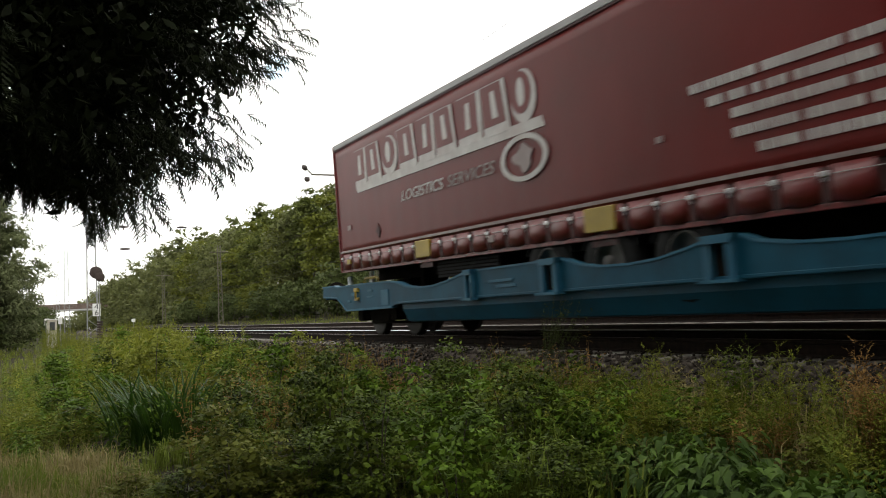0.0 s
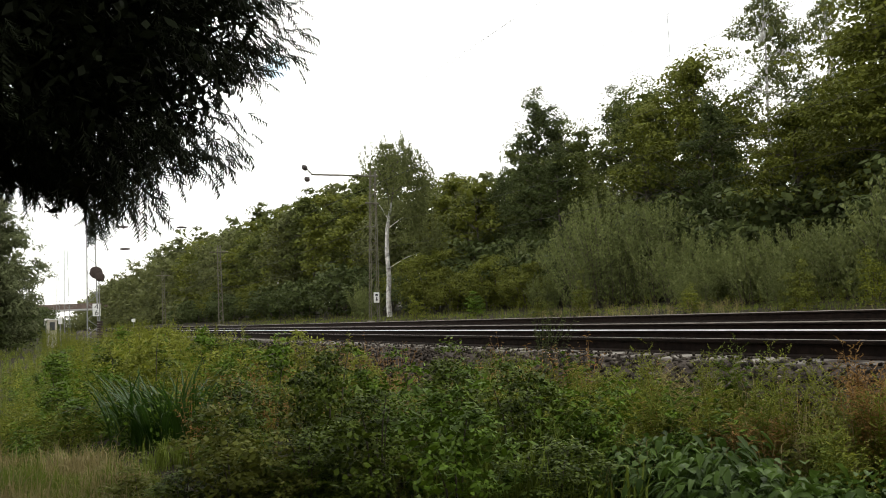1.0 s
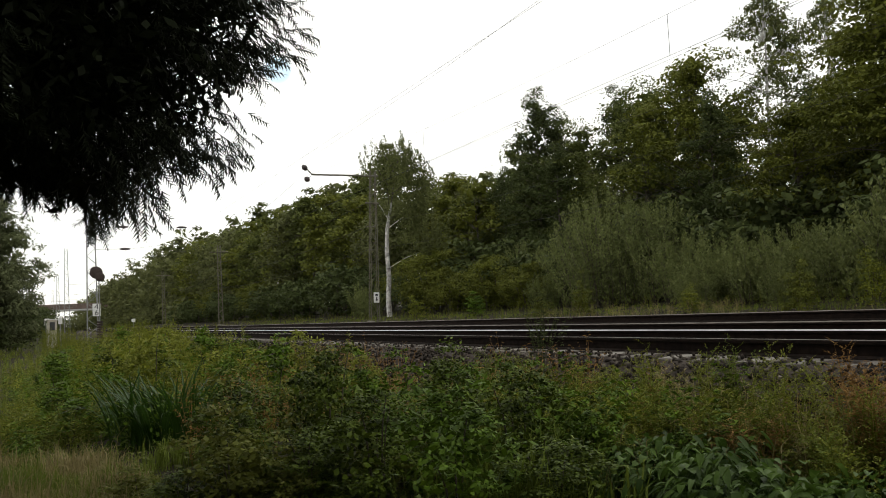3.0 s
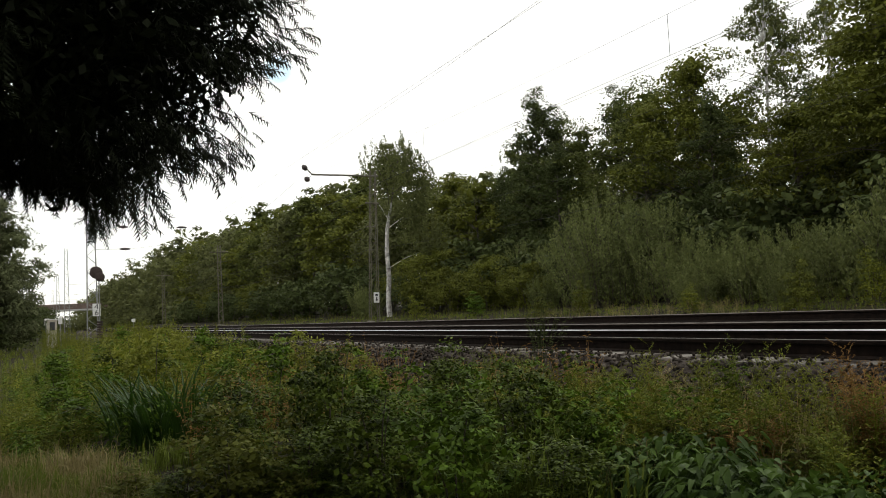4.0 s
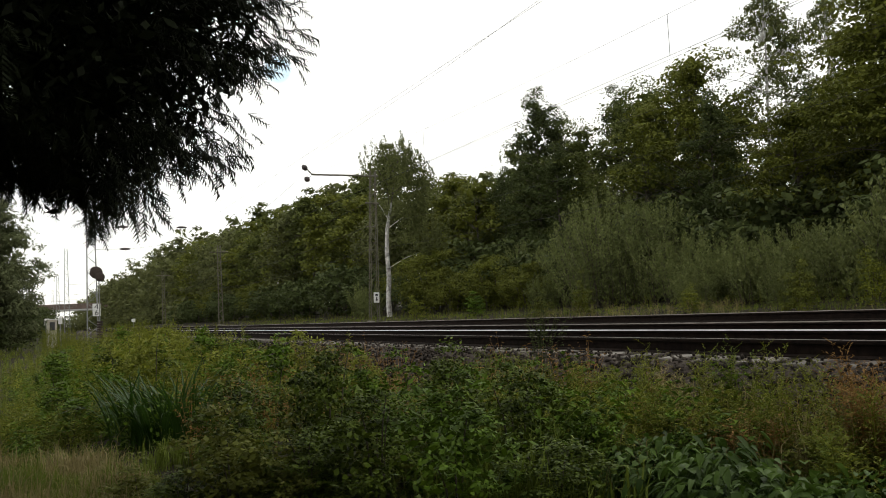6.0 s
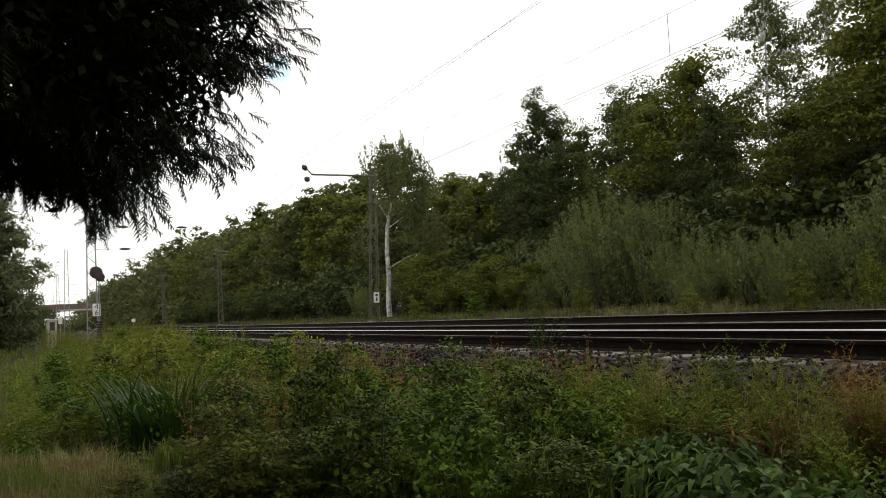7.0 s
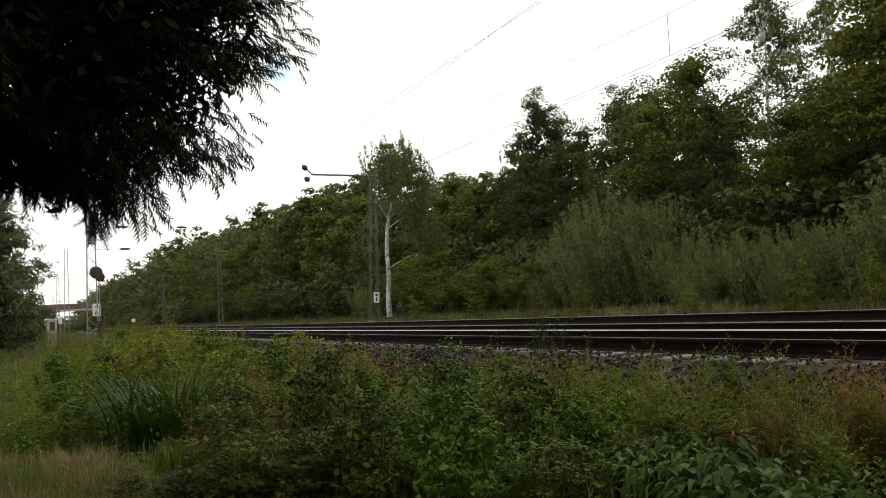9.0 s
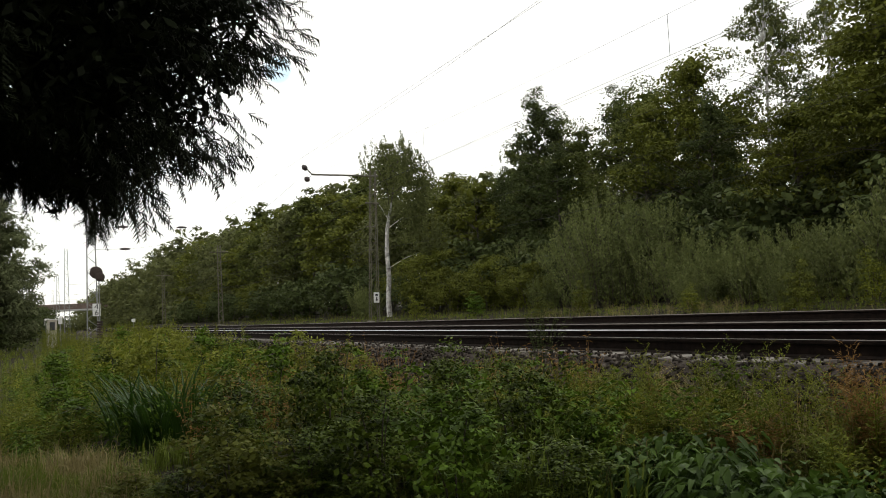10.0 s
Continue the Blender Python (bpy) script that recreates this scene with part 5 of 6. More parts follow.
def make_wire(name, label, pts, r):
    bm = bmesh.new()
    tube(bm, pts, r, 5)
    ob = part(name, bm, M_WIRE)
    tagged(ob, label, "wire", "wires of the overhead line")
    return ob


def sag(x, y0, y1, z0, z1, dip, n=14):
    out = []
    for k in range(n + 1):
        f = k / n
        y = y0 + (y1 - y0) * f
        out.append((x + bend(y), y, z0 + (z1 - z0) * f - dip * 4 * f * (1 - f)))
    return out


make_wire("contact_wire", "taut copper contact wire above the near track", [(7.42, -60, 5.42), (7.5, -2, 5.42), (7.58, 25, 5.38), (7.75, 52, 5.36), (8.6, 122, 5.4), (10.4, 185, 5.4)], 0.0032)
make_wire("contact_wire", "taut copper contact wire above the far track", [(11.4, -60, 5.26), (11.5, -10, 5.26), (11.5, 15, 5.29), (11.75, 40, 5.28), (12.2, 83, 5.3), (13.0, 123, 5.3)], 0.0048)
make_wire("second_wire", "second wire close beside the contact wire", [(11.55, -60, 5.18), (11.5, 8.5, 5.25), (11.5, 14, 5.20), (11.5, 22, 5.22), (11.7, 40, 5.30)], 0.0042)
make_wire("second_wire", "second wire close beside the contact wire", [(7.5, -60, 5.6), (7.5, 11, 5.43), (7.62, 15, 5.37), (7.75, 26, 5.30)], 0.003)
make_wire("carrier_cable", "sagging carrier cable above the far track", sag(11.5, -16, 40, 7.1, 7.2, 1.02), 0.0035)
make_wire("carrier_cable", "sagging carrier cable above the far track", sag(11.7, 40, 83.5, 7.2, 7.3, 1.0), 0.007)
make_wire("dropper", "thin dropper wire between carrier and contact wire", [(11.5, 12.75, 5.28), (11.5, 12.75, 6.13)], 0.006)
make_wire("dropper", "thin dropper wire between carrier and contact wire", [(11.5, 24.5, 5.29), (11.5, 24.5, 6.3)], 0.005)
for z, dip in ((6.06, 0.5), (4.85, 0.45), (3.67, 0.4)):
    make_wire("feeder_cable", "thin feeder cable along the far masts", sag(15.15, -4, 39.9, z, z, dip), 0.0045)
    make_wire("feeder_cable", "thin feeder cable along the far masts", sag(15.15, 39.9, 83.5, z, z, dip), 0.008)
    make_wire("feeder_cable", "thin feeder cable along the far masts", sag(15.2, 83.5, 123, z, z, dip), 0.010)


def make_bridge():
    root = new("road_bridge")
    tagged(root, "distant road bridge with brown girder over the railway", "bridge")
    root.location = (0, 330, 0)
    part("girder", boxes((-40, 26.5, -4, 4, 7.35, 9.25), bevel=0.1), M_BRIDGE, root, "brown steel girder")
    part("deck_edge", boxes((-40, 26.5, -4.4, 4.4, 6.75, 7.3), bevel=0.05), M_CONC, root, "pale concrete deck edge")
    for x in (2.0, 24.5, -14.0):
        part("pier", boxes((x - 0.7, x + 0.7, -3, 3, -2.0, 6.8), bevel=0.1), M_CONC, root, "concrete pier")
    for k in range(14):
        part("stiffener", boxes((-38 + 4.8 * k, -37.7 + 4.8 * k, -4.12, -4.0, 7.4, 9.2)), M_BRIDGE, root)
    bm = bmesh.new()
    tube(bm, [(-40, -3.8, 10.2), (26.5, -3.8, 10.2)], 0.06, 6)
    part("handrail", bm, M_GALV, root)


make_bridge()


def make_cabinet():
    root = new("relay_cabinet")
    z = ground_z(1.4, 75)
    tagged(root, "cream trackside relay cabinet with dark door", "cabinet")
    root.location = (1.4, 75, z)
    h = 1.25 - z
    part("body", boxes((-0.38, 0.38, -0.3, 0.3, 0, h), bevel=0.02), M_CREAM, root)
    part("roof", boxes((-0.44, 0.44, -0.36, 0.36, h, h + 0.06), bevel=0.015), M_WHITE, root)
    part("door", boxes((-0.16, 0.22, -0.33, -0.30, h - 0.85, h - 0.18), bevel=0.008), M_GLOOM, root, "dark metal door")


make_cabinet()


def make_marker(x, y, ztop, w, label):
    z = ground_z(x, y)
    root = new("marker_post")
    tagged(root, label, "post", "trackside marker posts")
    root.location = (x, y, z)
    rod("post", root, (0, 0, -0.1), (0, 0, ztop - z), 0.05, M_GALV)
    part("board", boxes((-w / 2, w / 2, -0.08, -0.05, ztop - z - 0.55, ztop - z), bevel=0.02), M_WHITE, root, "white board")


make_marker(1.02, 76, 1.4, 0.36, "short marker post with white board beside the track")
make_marker(2.08, 77, 1.45, 0.32, "short marker post with white board beside the track")
make_marker(15.2, 150, 1.6, 0.6, "low marker post with small white board")
make_marker(-1.1, 75, 0.5, 0.14, "pale wooden post in the meadow")


def make_slab():
    bm = boxes((-0.32, 0.32, -0.11, 0.11, 0.0, 0.06), bevel=0.012)
    ob = part("concrete_slab", bm, M_SLEEPER)
    tagged(ob, "pale concrete cable trough lid lying in the weeds", "concrete slab")
    ob.matrix_basis = pose(4.95, 8.1, -0.62, 12, 6, 62)
    z = ground_z(4.95, 8.1)
    base = part("trough_block", boxes((-0.3, 0.3, -0.14, 0.14, 0, 0.30), bevel=0.015), M_SLEEPER)
    tagged(base, "weathered concrete cable trough block in the weeds", "concrete slab")
    base.matrix_basis = pose(4.95, 8.1, z - 0.02, 0, 0, 62)


make_slab()

# ---- the train: a pocket wagon that carries a curtain-sided trailer ----
CX = TRACK_X[0]
M_BLUE = material("wagon_blue_paint", (0.0038, 0.050, 0.086), (0.007, 0.072, 0.118), 0.55, scale=1.5, bump=0.06, bump_scale=12, dirt=(0.010, 0.020, 0.026), dirt_amount=0.6, dirt_scale=1.2, spec=0.14)
M_BLUE_EDGE = material("light_blue_edge", (0.014, 0.085, 0.14), (0.032, 0.13, 0.20), 0.55, scale=3, bump=0.1, dirt=(0.03, 0.05, 0.06), spec=0.2)
# grime taken near black so that it carries the shade under the wagon
M_GRIME_SHADE = material("running_gear_grime_and_shade", (0.004, 0.0035, 0.003), (0.012, 0.0095, 0.008), 0.95, scale=6, bump=0.3, spec=0.05)
M_TREAD = material("worn_wheel_steel", (0.012, 0.010, 0.009), (0.025, 0.021, 0.018), 0.7, metal=0.3, scale=6, bump=0.1)
M_YELLOW = material("safety_yellow", (0.27, 0.19, 0.012), (0.38, 0.265, 0.022), 0.5, scale=4, bump=0.05, dirt=(0.2, 0.14, 0.04))
M_PLATE = material("grey_data_plate", (0.33, 0.35, 0.36), (0.50, 0.52, 0.53), 0.5, scale=8, bump=0.05, dirt=(0.2, 0.19, 0.17))
M_CURTAIN = material("maroon_pvc_curtain", (0.108, 0.0070, 0.0060), (0.138, 0.0105, 0.0090), 0.42, scale=0.9, bump=0.10, bump_scale=5, dirt=(0.082, 0.016, 0.013), dirt_amount=0.6, dirt_scale=0.8, spec=0.20)
M_SKIRT = material("red_valance", (0.115, 0.008, 0.009), (0.155, 0.012, 0.012), 0.4, scale=3, bump=0.08, dirt=(0.07, 0.03, 0.026), dirt_scale=2.5)
M_STRAP = material("dark_strap", (0.035, 0.010, 0.010), (0.06, 0.016, 0.016), 0.7, scale=8, bump=0.1)
M_PRINT = material("faded_white_print", (0.42, 0.40, 0.385), (0.54, 0.52, 0.50), 0.5, scale=4, bump=0.03, dirt=(0.25, 0.12, 0.11), dirt_amount=0.5)
M_PRINT_DIM = material("worn_grey_print", (0.20, 0.15, 0.145), (0.28, 0.22, 0.21), 0.5, scale=4, bump=0.03, dirt=(0.14, 0.05, 0.05))
M_ALU = material("dull_aluminium", (0.20, 0.20, 0.20), (0.30, 0.30, 0.30), 0.5, metal=0.5, scale=3, bump=0.05, dirt=(0.10, 0.09, 0.085))
M_BUCKLE = material("zinc_buckle", (0.45, 0.46, 0.47), (0.62, 0.63, 0.64), 0.4, metal=0.7, scale=10, bump=0)
M_TYRE = material("tyre_rubber", (0.006, 0.006, 0.006), (0.013, 0.013, 0.013), 0.9, scale=8, bump=0.2, spec=0.2)
M_RIM = material("dusty_steel_rim", (0.03, 0.028, 0.026), (0.07, 0.066, 0.06), 0.7, metal=0.3, scale=6, bump=0.1)
M_ROOF = material("grey_roof_sheet", (0.30, 0.30, 0.30), (0.40, 0.40, 0.39), 0.5, scale=2, bump=0.05)

# height of the side beam's upper edge along the wagon
TOP = ((0, 1.12), (-0.8, 1.12), (-1.05, 1.075), (-1.5, 1.08), (-2.6, 1.085), (-4.0, 1.06), (-4.45, 1.02), (-4.9, 0.925), (-5.4, 0.88), (-6.0, 0.885), (-6.5, 0.925), (-7.0, 1.0), (-7.3, 1.045),
       (-8.4, 1.045), (-9.5, 1.045), (-9.95, 1.04), (-10.3, 0.95), (-10.7, 0.895), (-11.3, 0.88), (-11.8, 0.905), (-12.3, 0.985), (-12.6, 1.05), (-12.95, 1.05), (-13.2, 0.97), (-13.6, 0.915), (-14.2, 0.89), (-15.0, 0.90),
       (-15.5, 0.98), (-15.9, 1.05), (-17.4, 1.06))


def wheel_part(parent, x, y, side):
    bm = bmesh.new()
    s = side
    lathe(bm, ((0.0, 0.10), (0.0, 0.40), (0.01 * s, 0.46), (0.10 * s, 0.453), (0.105 * s, 0.485), (0.135 * s, 0.485), (0.135 * s, 0.40), (0.10 * s, 0.36), (0.075 * s, 0.16), (0.12 * s, 0.10)), "x", (x, y, 0.46), 32)
    w = part("wheel", bm, M_GRIME_SHADE, parent, "dark steel railway wheel", True)
    bm = bmesh.new()
    lathe(bm, ((-0.004 * s, 0.405), (-0.004 * s, 0.45), (0.004 * s, 0.458), (0.004 * s, 0.405)), "x", (x, y, 0.46), 32)
    part("tyre", bm, M_TREAD, w, "worn bare steel tyre", True)


def make_bogie(parent, yc):
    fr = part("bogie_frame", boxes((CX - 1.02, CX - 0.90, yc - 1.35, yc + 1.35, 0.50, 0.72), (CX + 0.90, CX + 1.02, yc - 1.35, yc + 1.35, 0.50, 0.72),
                                   (CX - 1.0, CX + 1.0, yc - 0.25, yc + 0.25, 0.42, 0.74), (CX - 1.0, CX + 1.0, yc - 1.35, yc - 1.25, 0.5, 0.66), (CX - 1.0, CX + 1.0, yc + 1.25, yc + 1.35, 0.5, 0.66), bevel=0.02), M_GRIME_SHADE, parent, "grimy bogie frame, blackened to stand in for shade")
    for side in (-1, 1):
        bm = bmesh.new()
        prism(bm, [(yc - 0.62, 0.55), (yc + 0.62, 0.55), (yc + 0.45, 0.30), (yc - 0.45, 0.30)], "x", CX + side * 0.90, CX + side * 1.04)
        part("spring_plank", bm, M_GRIME_SHADE, fr)
        part("brake_rod", boxes((CX + side * 0.7 - 0.03, CX + side * 0.7 + 0.03, yc - 1.3, yc + 1.3, 0.24, 0.29)), M_GRIME_SHADE, fr)
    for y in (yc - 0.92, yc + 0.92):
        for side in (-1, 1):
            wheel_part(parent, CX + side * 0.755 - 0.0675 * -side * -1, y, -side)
            part("axle_box", boxes((CX + side * 0.98 - 0.14, CX + side * 0.98 + 0.14, y - 0.16, y + 0.16, 0.32, 0.60), bevel=0.03), M_GRIME_SHADE, fr)
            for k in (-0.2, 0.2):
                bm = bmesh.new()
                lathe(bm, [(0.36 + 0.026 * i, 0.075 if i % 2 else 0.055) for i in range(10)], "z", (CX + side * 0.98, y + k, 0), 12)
                part("spring", bm, M_GRIME_SHADE, fr)
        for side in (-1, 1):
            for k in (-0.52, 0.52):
                part("brake_block", boxes((CX + side * 0.755 - 0.06, CX + side * 0.755 + 0.06, y + k - 0.04, y + k + 0.04, 0.32, 0.60), bevel=0.01), M_GRIME_SHADE, fr)
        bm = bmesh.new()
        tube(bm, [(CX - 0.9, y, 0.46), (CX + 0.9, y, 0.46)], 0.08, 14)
        part("axle", bm, M_GRIME_SHADE, parent)


def make_wagon():
    root = new("pocket_wagon")
    tagged(root, "blue steel pocket wagon with wavy side beams, carrying a trailer", "railway wagon")
    ends = (-0.0, -17.4)
    for side in (-1, 1):
        xo = CX + side * 1.35
        lower = [(-17.4, 0.62), (-4.35, 0.62), (-4.1, 0.58), (-1.65, 0.56), (-1.0, 0.86), (0.0, 0.88)]
        bm = bmesh.new()
        prism(bm, list(TOP) + lower, "x", xo, xo - side * 0.09)
        beam = part("side_beam", bm, M_BLUE, root, "blue side beam with wavy upper edge")
        bm = bmesh.new()
        V = []
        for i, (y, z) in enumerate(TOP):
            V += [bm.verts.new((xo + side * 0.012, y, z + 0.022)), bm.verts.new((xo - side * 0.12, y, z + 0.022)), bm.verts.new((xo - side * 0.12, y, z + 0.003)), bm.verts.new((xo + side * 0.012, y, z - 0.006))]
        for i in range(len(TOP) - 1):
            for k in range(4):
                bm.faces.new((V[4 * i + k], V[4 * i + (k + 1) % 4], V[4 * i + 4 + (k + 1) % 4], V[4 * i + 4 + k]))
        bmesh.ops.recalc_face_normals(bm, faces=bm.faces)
        # flange in a lighter blue than the beam below it
        part("edge_flange", bm, M_BLUE_EDGE, beam, "light blue upper flange")
        # lower pocket wall, set back and leaning in
        bm = bmesh.new()
        o = [(xo - side * 0.05, 0.64), (xo - side * 0.05, 0.52), (xo - side * 0.16, 0.30), (xo - side * 0.24, 0.28), (xo - side * 0.24, 0.64)]
        prism(bm, o, "y", -17.0, -4.55)
        part("pocket_wall", bm, M_BLUE, root, "shaded blue lower pocket wall")
        part("ledge", boxes((min(xo + side * 0.025, xo - side * 0.10), max(xo + side * 0.025, xo - side * 0.10), -17.0, -4.4, 0.625, 0.665), bevel=0.008), M_BLUE, beam)
        bm = bmesh.new()
        prism(bm, [(-0.06, 0.92), (-0.95, 0.88), (-1.6, 0.585), (-4.2, 0.60), (-4.2, 0.56), (-1.62, 0.545), (-0.98, 0.845), (-0.06, 0.885)], "x", xo + side * 0.02, xo - side * 0.10)
        part("lower_flange", bm, M_BLUE_EDGE, beam)
        # lifting brackets
        for y, w in ((-7.45, 0.13), (-9.70, 0.22), (-12.75, 0.22), (-15.9, 0.15)):
            bm = bmesh.new()
            x1, x2 = xo, xo + side * 0.10
            prism(bm, [(y - w, 1.075), (y + w, 1.075), (y + w * 0.85, 0.99), (y - w * 0.85, 0.99)], "x", x1 - side * 0.05, x2)
            prism(bm, [(y + w * 0.9, 1.0), (y + w * 0.45, 1.0), (y + w * 0.55, 0.62), (y + w * 0.9, 0.62)], "x", x1 - side * 0.01, x2 - side * 0.02)
            prism(bm, [(y - w * 0.45, 1.0), (y - w * 0.9, 1.0), (y - w * 0.9, 0.62), (y - w * 0.55, 0.62)], "x", x1 - side * 0.01, x2 - side * 0.02)
            prism(bm, [(y - w * 1.15, 0.635), (y + w * 1.15, 0.635), (y + w * 1.15, 0.60), (y - w * 1.15, 0.60)], "x", x1 - side * 0.02, x2 + side * 0.03)
            br = part("lifting_bracket", bm, M_BLUE_EDGE, root, "light blue grapple lifting bracket")
            # black sheet stands in for the shade between the bracket legs
            part("recess_shade", boxes((min(x1, x1 + side * 0.012), max(x1, x1 + side * 0.012), y - w * 0.5, y + w * 0.5, 0.64, 0.985)), M_GRIME_SHADE, br)
        # plates, lettering bars and small fittings of the end section
        xa, xb = xo + side * 0.004, xo + side * 0.016
        for nm, y0, y1, z0, z1, mt, lb in (("data_panel", -4.03, -3.66, 0.63, 0.92, M_BLUE_EDGE, "light blue data panel"), ("lettering_bar", -2.2, -1.95, 0.86, 0.93, M_BLUE_EDGE, ""), ("lettering_bar", -1.9, -1.72, 0.74, 0.78, M_BLUE_EDGE, ""),
                                           ("lettering_bar", -3.2, -2.95, 0.92, 0.96, M_BLUE_EDGE, ""), ("lettering_bar", -3.25, -2.9, 0.80, 0.83, M_BLUE_EDGE, ""), ("lettering_bar", -8.7, -8.0, 0.84, 0.88, M_BLUE_EDGE, ""), ("lettering_bar", -8.75, -8.2, 0.76, 0.80, M_BLUE_EDGE, "")):
            part(nm, boxes((min(xa, xb), max(xa, xb), y0, y1, z0, z1)), mt, root, lb)
        bm = bmesh.new()
        x = xo + side * 0.05
        tube(bm, [(xo, -2.32, 0.98), (x, -2.32, 0.95), (x, -2.32, 0.80), (xo, -2.32, 0.77)], 0.022, 8)
        box(bm, min(xo, x), max(xo, x), -2.42, -2.22, 0.94, 1.02)
        box(bm, min(xo, x), max(xo, x), -2.40, -2.24, 0.76, 0.82)
        part("release_lever", bm, M_YELLOW, root, "yellow release lever")
        # buffers
        bm = bmesh.new()
        lathe(bm, ((-0.02, 0.16), (0.04, 0.16), (0.05, 0.125), (0.24, 0.12), (0.25, 0.10), (0.37, 0.10), (0.38, 0.23), (0.40, 0.235), (0.42, 0.20)), "y", (CX + side * 0.875, 0.0, 1.03), 24)
        part("buffer", bm, M_GRIME_SHADE, root, "black round buffer", True)
    part("headstock", boxes((CX - 1.3, CX + 1.3, -0.10, 0.0, 0.84, 1.13), bevel=0.012), M_BLUE, root)
    part("end_deck", boxes((CX - 1.26, CX + 1.26, -4.3, -0.10, 0.93, 0.985)), M_GRIME_SHADE, root)
    part("end_frame", boxes((CX - 0.35, CX + 0.35, -4.4, -0.1, 0.70, 0.93), (CX - 1.25, CX + 1.25, -2.9, -2.5, 0.74, 0.93)), M_GRIME_SHADE, root)
    part("pocket_floor", boxes((CX - 1.12, CX + 1.12, -15.4, -4.5, 0.29, 0.34)), M_GRIME_SHADE, root)
    part("front_deck", boxes((CX - 1.26, CX + 1.26, -17.4, -15.6, 0.86, 0.93)), M_GRIME_SHADE, root)
    part("pocket_end", boxes((CX - 1.2, CX + 1.2, -4.55, -4.45, 0.3, 0.95)), M_GRIME_SHADE, root)
    part("pocket_end", boxes((CX - 1.2, CX + 1.2, -15.6, -15.5, 0.3, 0.9)), M_GRIME_SHADE, root)
    # trailer hitch and hand rails on the end deck
    part("hitch_stand", boxes((CX - 0.45, CX + 0.45, -3.05, -2.35, 0.99, 1.16), (CX - 0.32, CX + 0.32, -2.95, -2.45, 1.16, 1.415), bevel=0.02), M_GRIME_SHADE, root, "dark steel trailer hitch")
    for y, x in ((-1.45, CX - 1.18), (-1.45, CX + 1.18)):
        bm = bmesh.new()
        tube(bm, [(x, y, 1.08), (x, y, 1.30)], [0.065, 0.055], 12)
        box(bm, x - 0.08, x + 0.08, y - 0.09, y + 0.09, 1.06, 1.12)
        part("stop_post", bm, M_PLATE, root, "pale grey stop post")
    for x in (CX - 1.15, CX + 1.15):
        bm = bmesh.new()
        tube(bm, [(x, -2.25, 1.08), (x, -2.25, 1.17), (x, -2.32, 1.21), (x, -2.95, 1.21), (x, -3.02, 1.17), (x, -3.02, 1.08)], 0.026, 8)
        part("hand_rail", bm, M_YELLOW, root, "pale yellow hand rail")
        bm = bmesh.new()
        tube(bm, [(x + 0.03, -2.62, 1.06), (x + 0.03, -2.62, 1.34)], [0.05, 0.045], 10)
        part("post", bm, M_WHITE, root, "white painted post")
    for y in (-2.72, -16.3):
        make_bogie(root, y)
    return root


def on_side(bm, poly, depth=0.008):
    """A thin raised piece on the trailer's flanks; the outline is (y, z)."""
    prism(bm, poly, "x", CX - 1.275 - depth, CX - 1.268)
    return bm


def ellipse(yc, zc, ry, rz, n=36):
    return [(yc + ry * math.cos(2 * math.pi * k / n), zc + rz * math.sin(2 * math.pi * k / n)) for k in range(n)]


def curtain_sheet(side, y0, y1, z0, z1):
    """A tarpaulin with shallow upright waves and sag between its poles."""
    bm = bmesh.new()
    nu, nv = 110, 12
    x = CX + side * 1.262
    grid = []
    for i in range(nu + 1):
        y = y0 + (y1 - y0) * i / nu
        col = []
        for j in range(nv + 1):
            z = z0 + (z1 - z0) * j / nv
            w = 0.002 * math.sin(y * 2 * math.pi / 0.545) * (1 - j / nv) + 0.006 * noise.noise((y * 0.8, z * 0.8, side * 4.0))
            col.append(bm.verts.new((x + side * w, y, z)))
        grid.append(col)
    for i in range(nu):
        for j in range(nv):
            bm.faces.new((grid[i][j], grid[i + 1][j], grid[i + 1][j + 1], grid[i][j + 1])[::side])
    rim = [grid[i][0] for i in range(nu + 1)] + grid[nu][1:] + [grid[i][nv] for i in range(nu - 1, -1, -1)] + grid[0][nv - 1:0:-1]
    back = [bm.verts.new((CX + side * 1.245, v.co.y, v.co.z)) for v in rim]
    for k in range(len(rim)):
        j = (k + 1) % len(rim)
        bm.faces.new((rim[k], back[k], back[j], rim[j])[::side])
    return bm


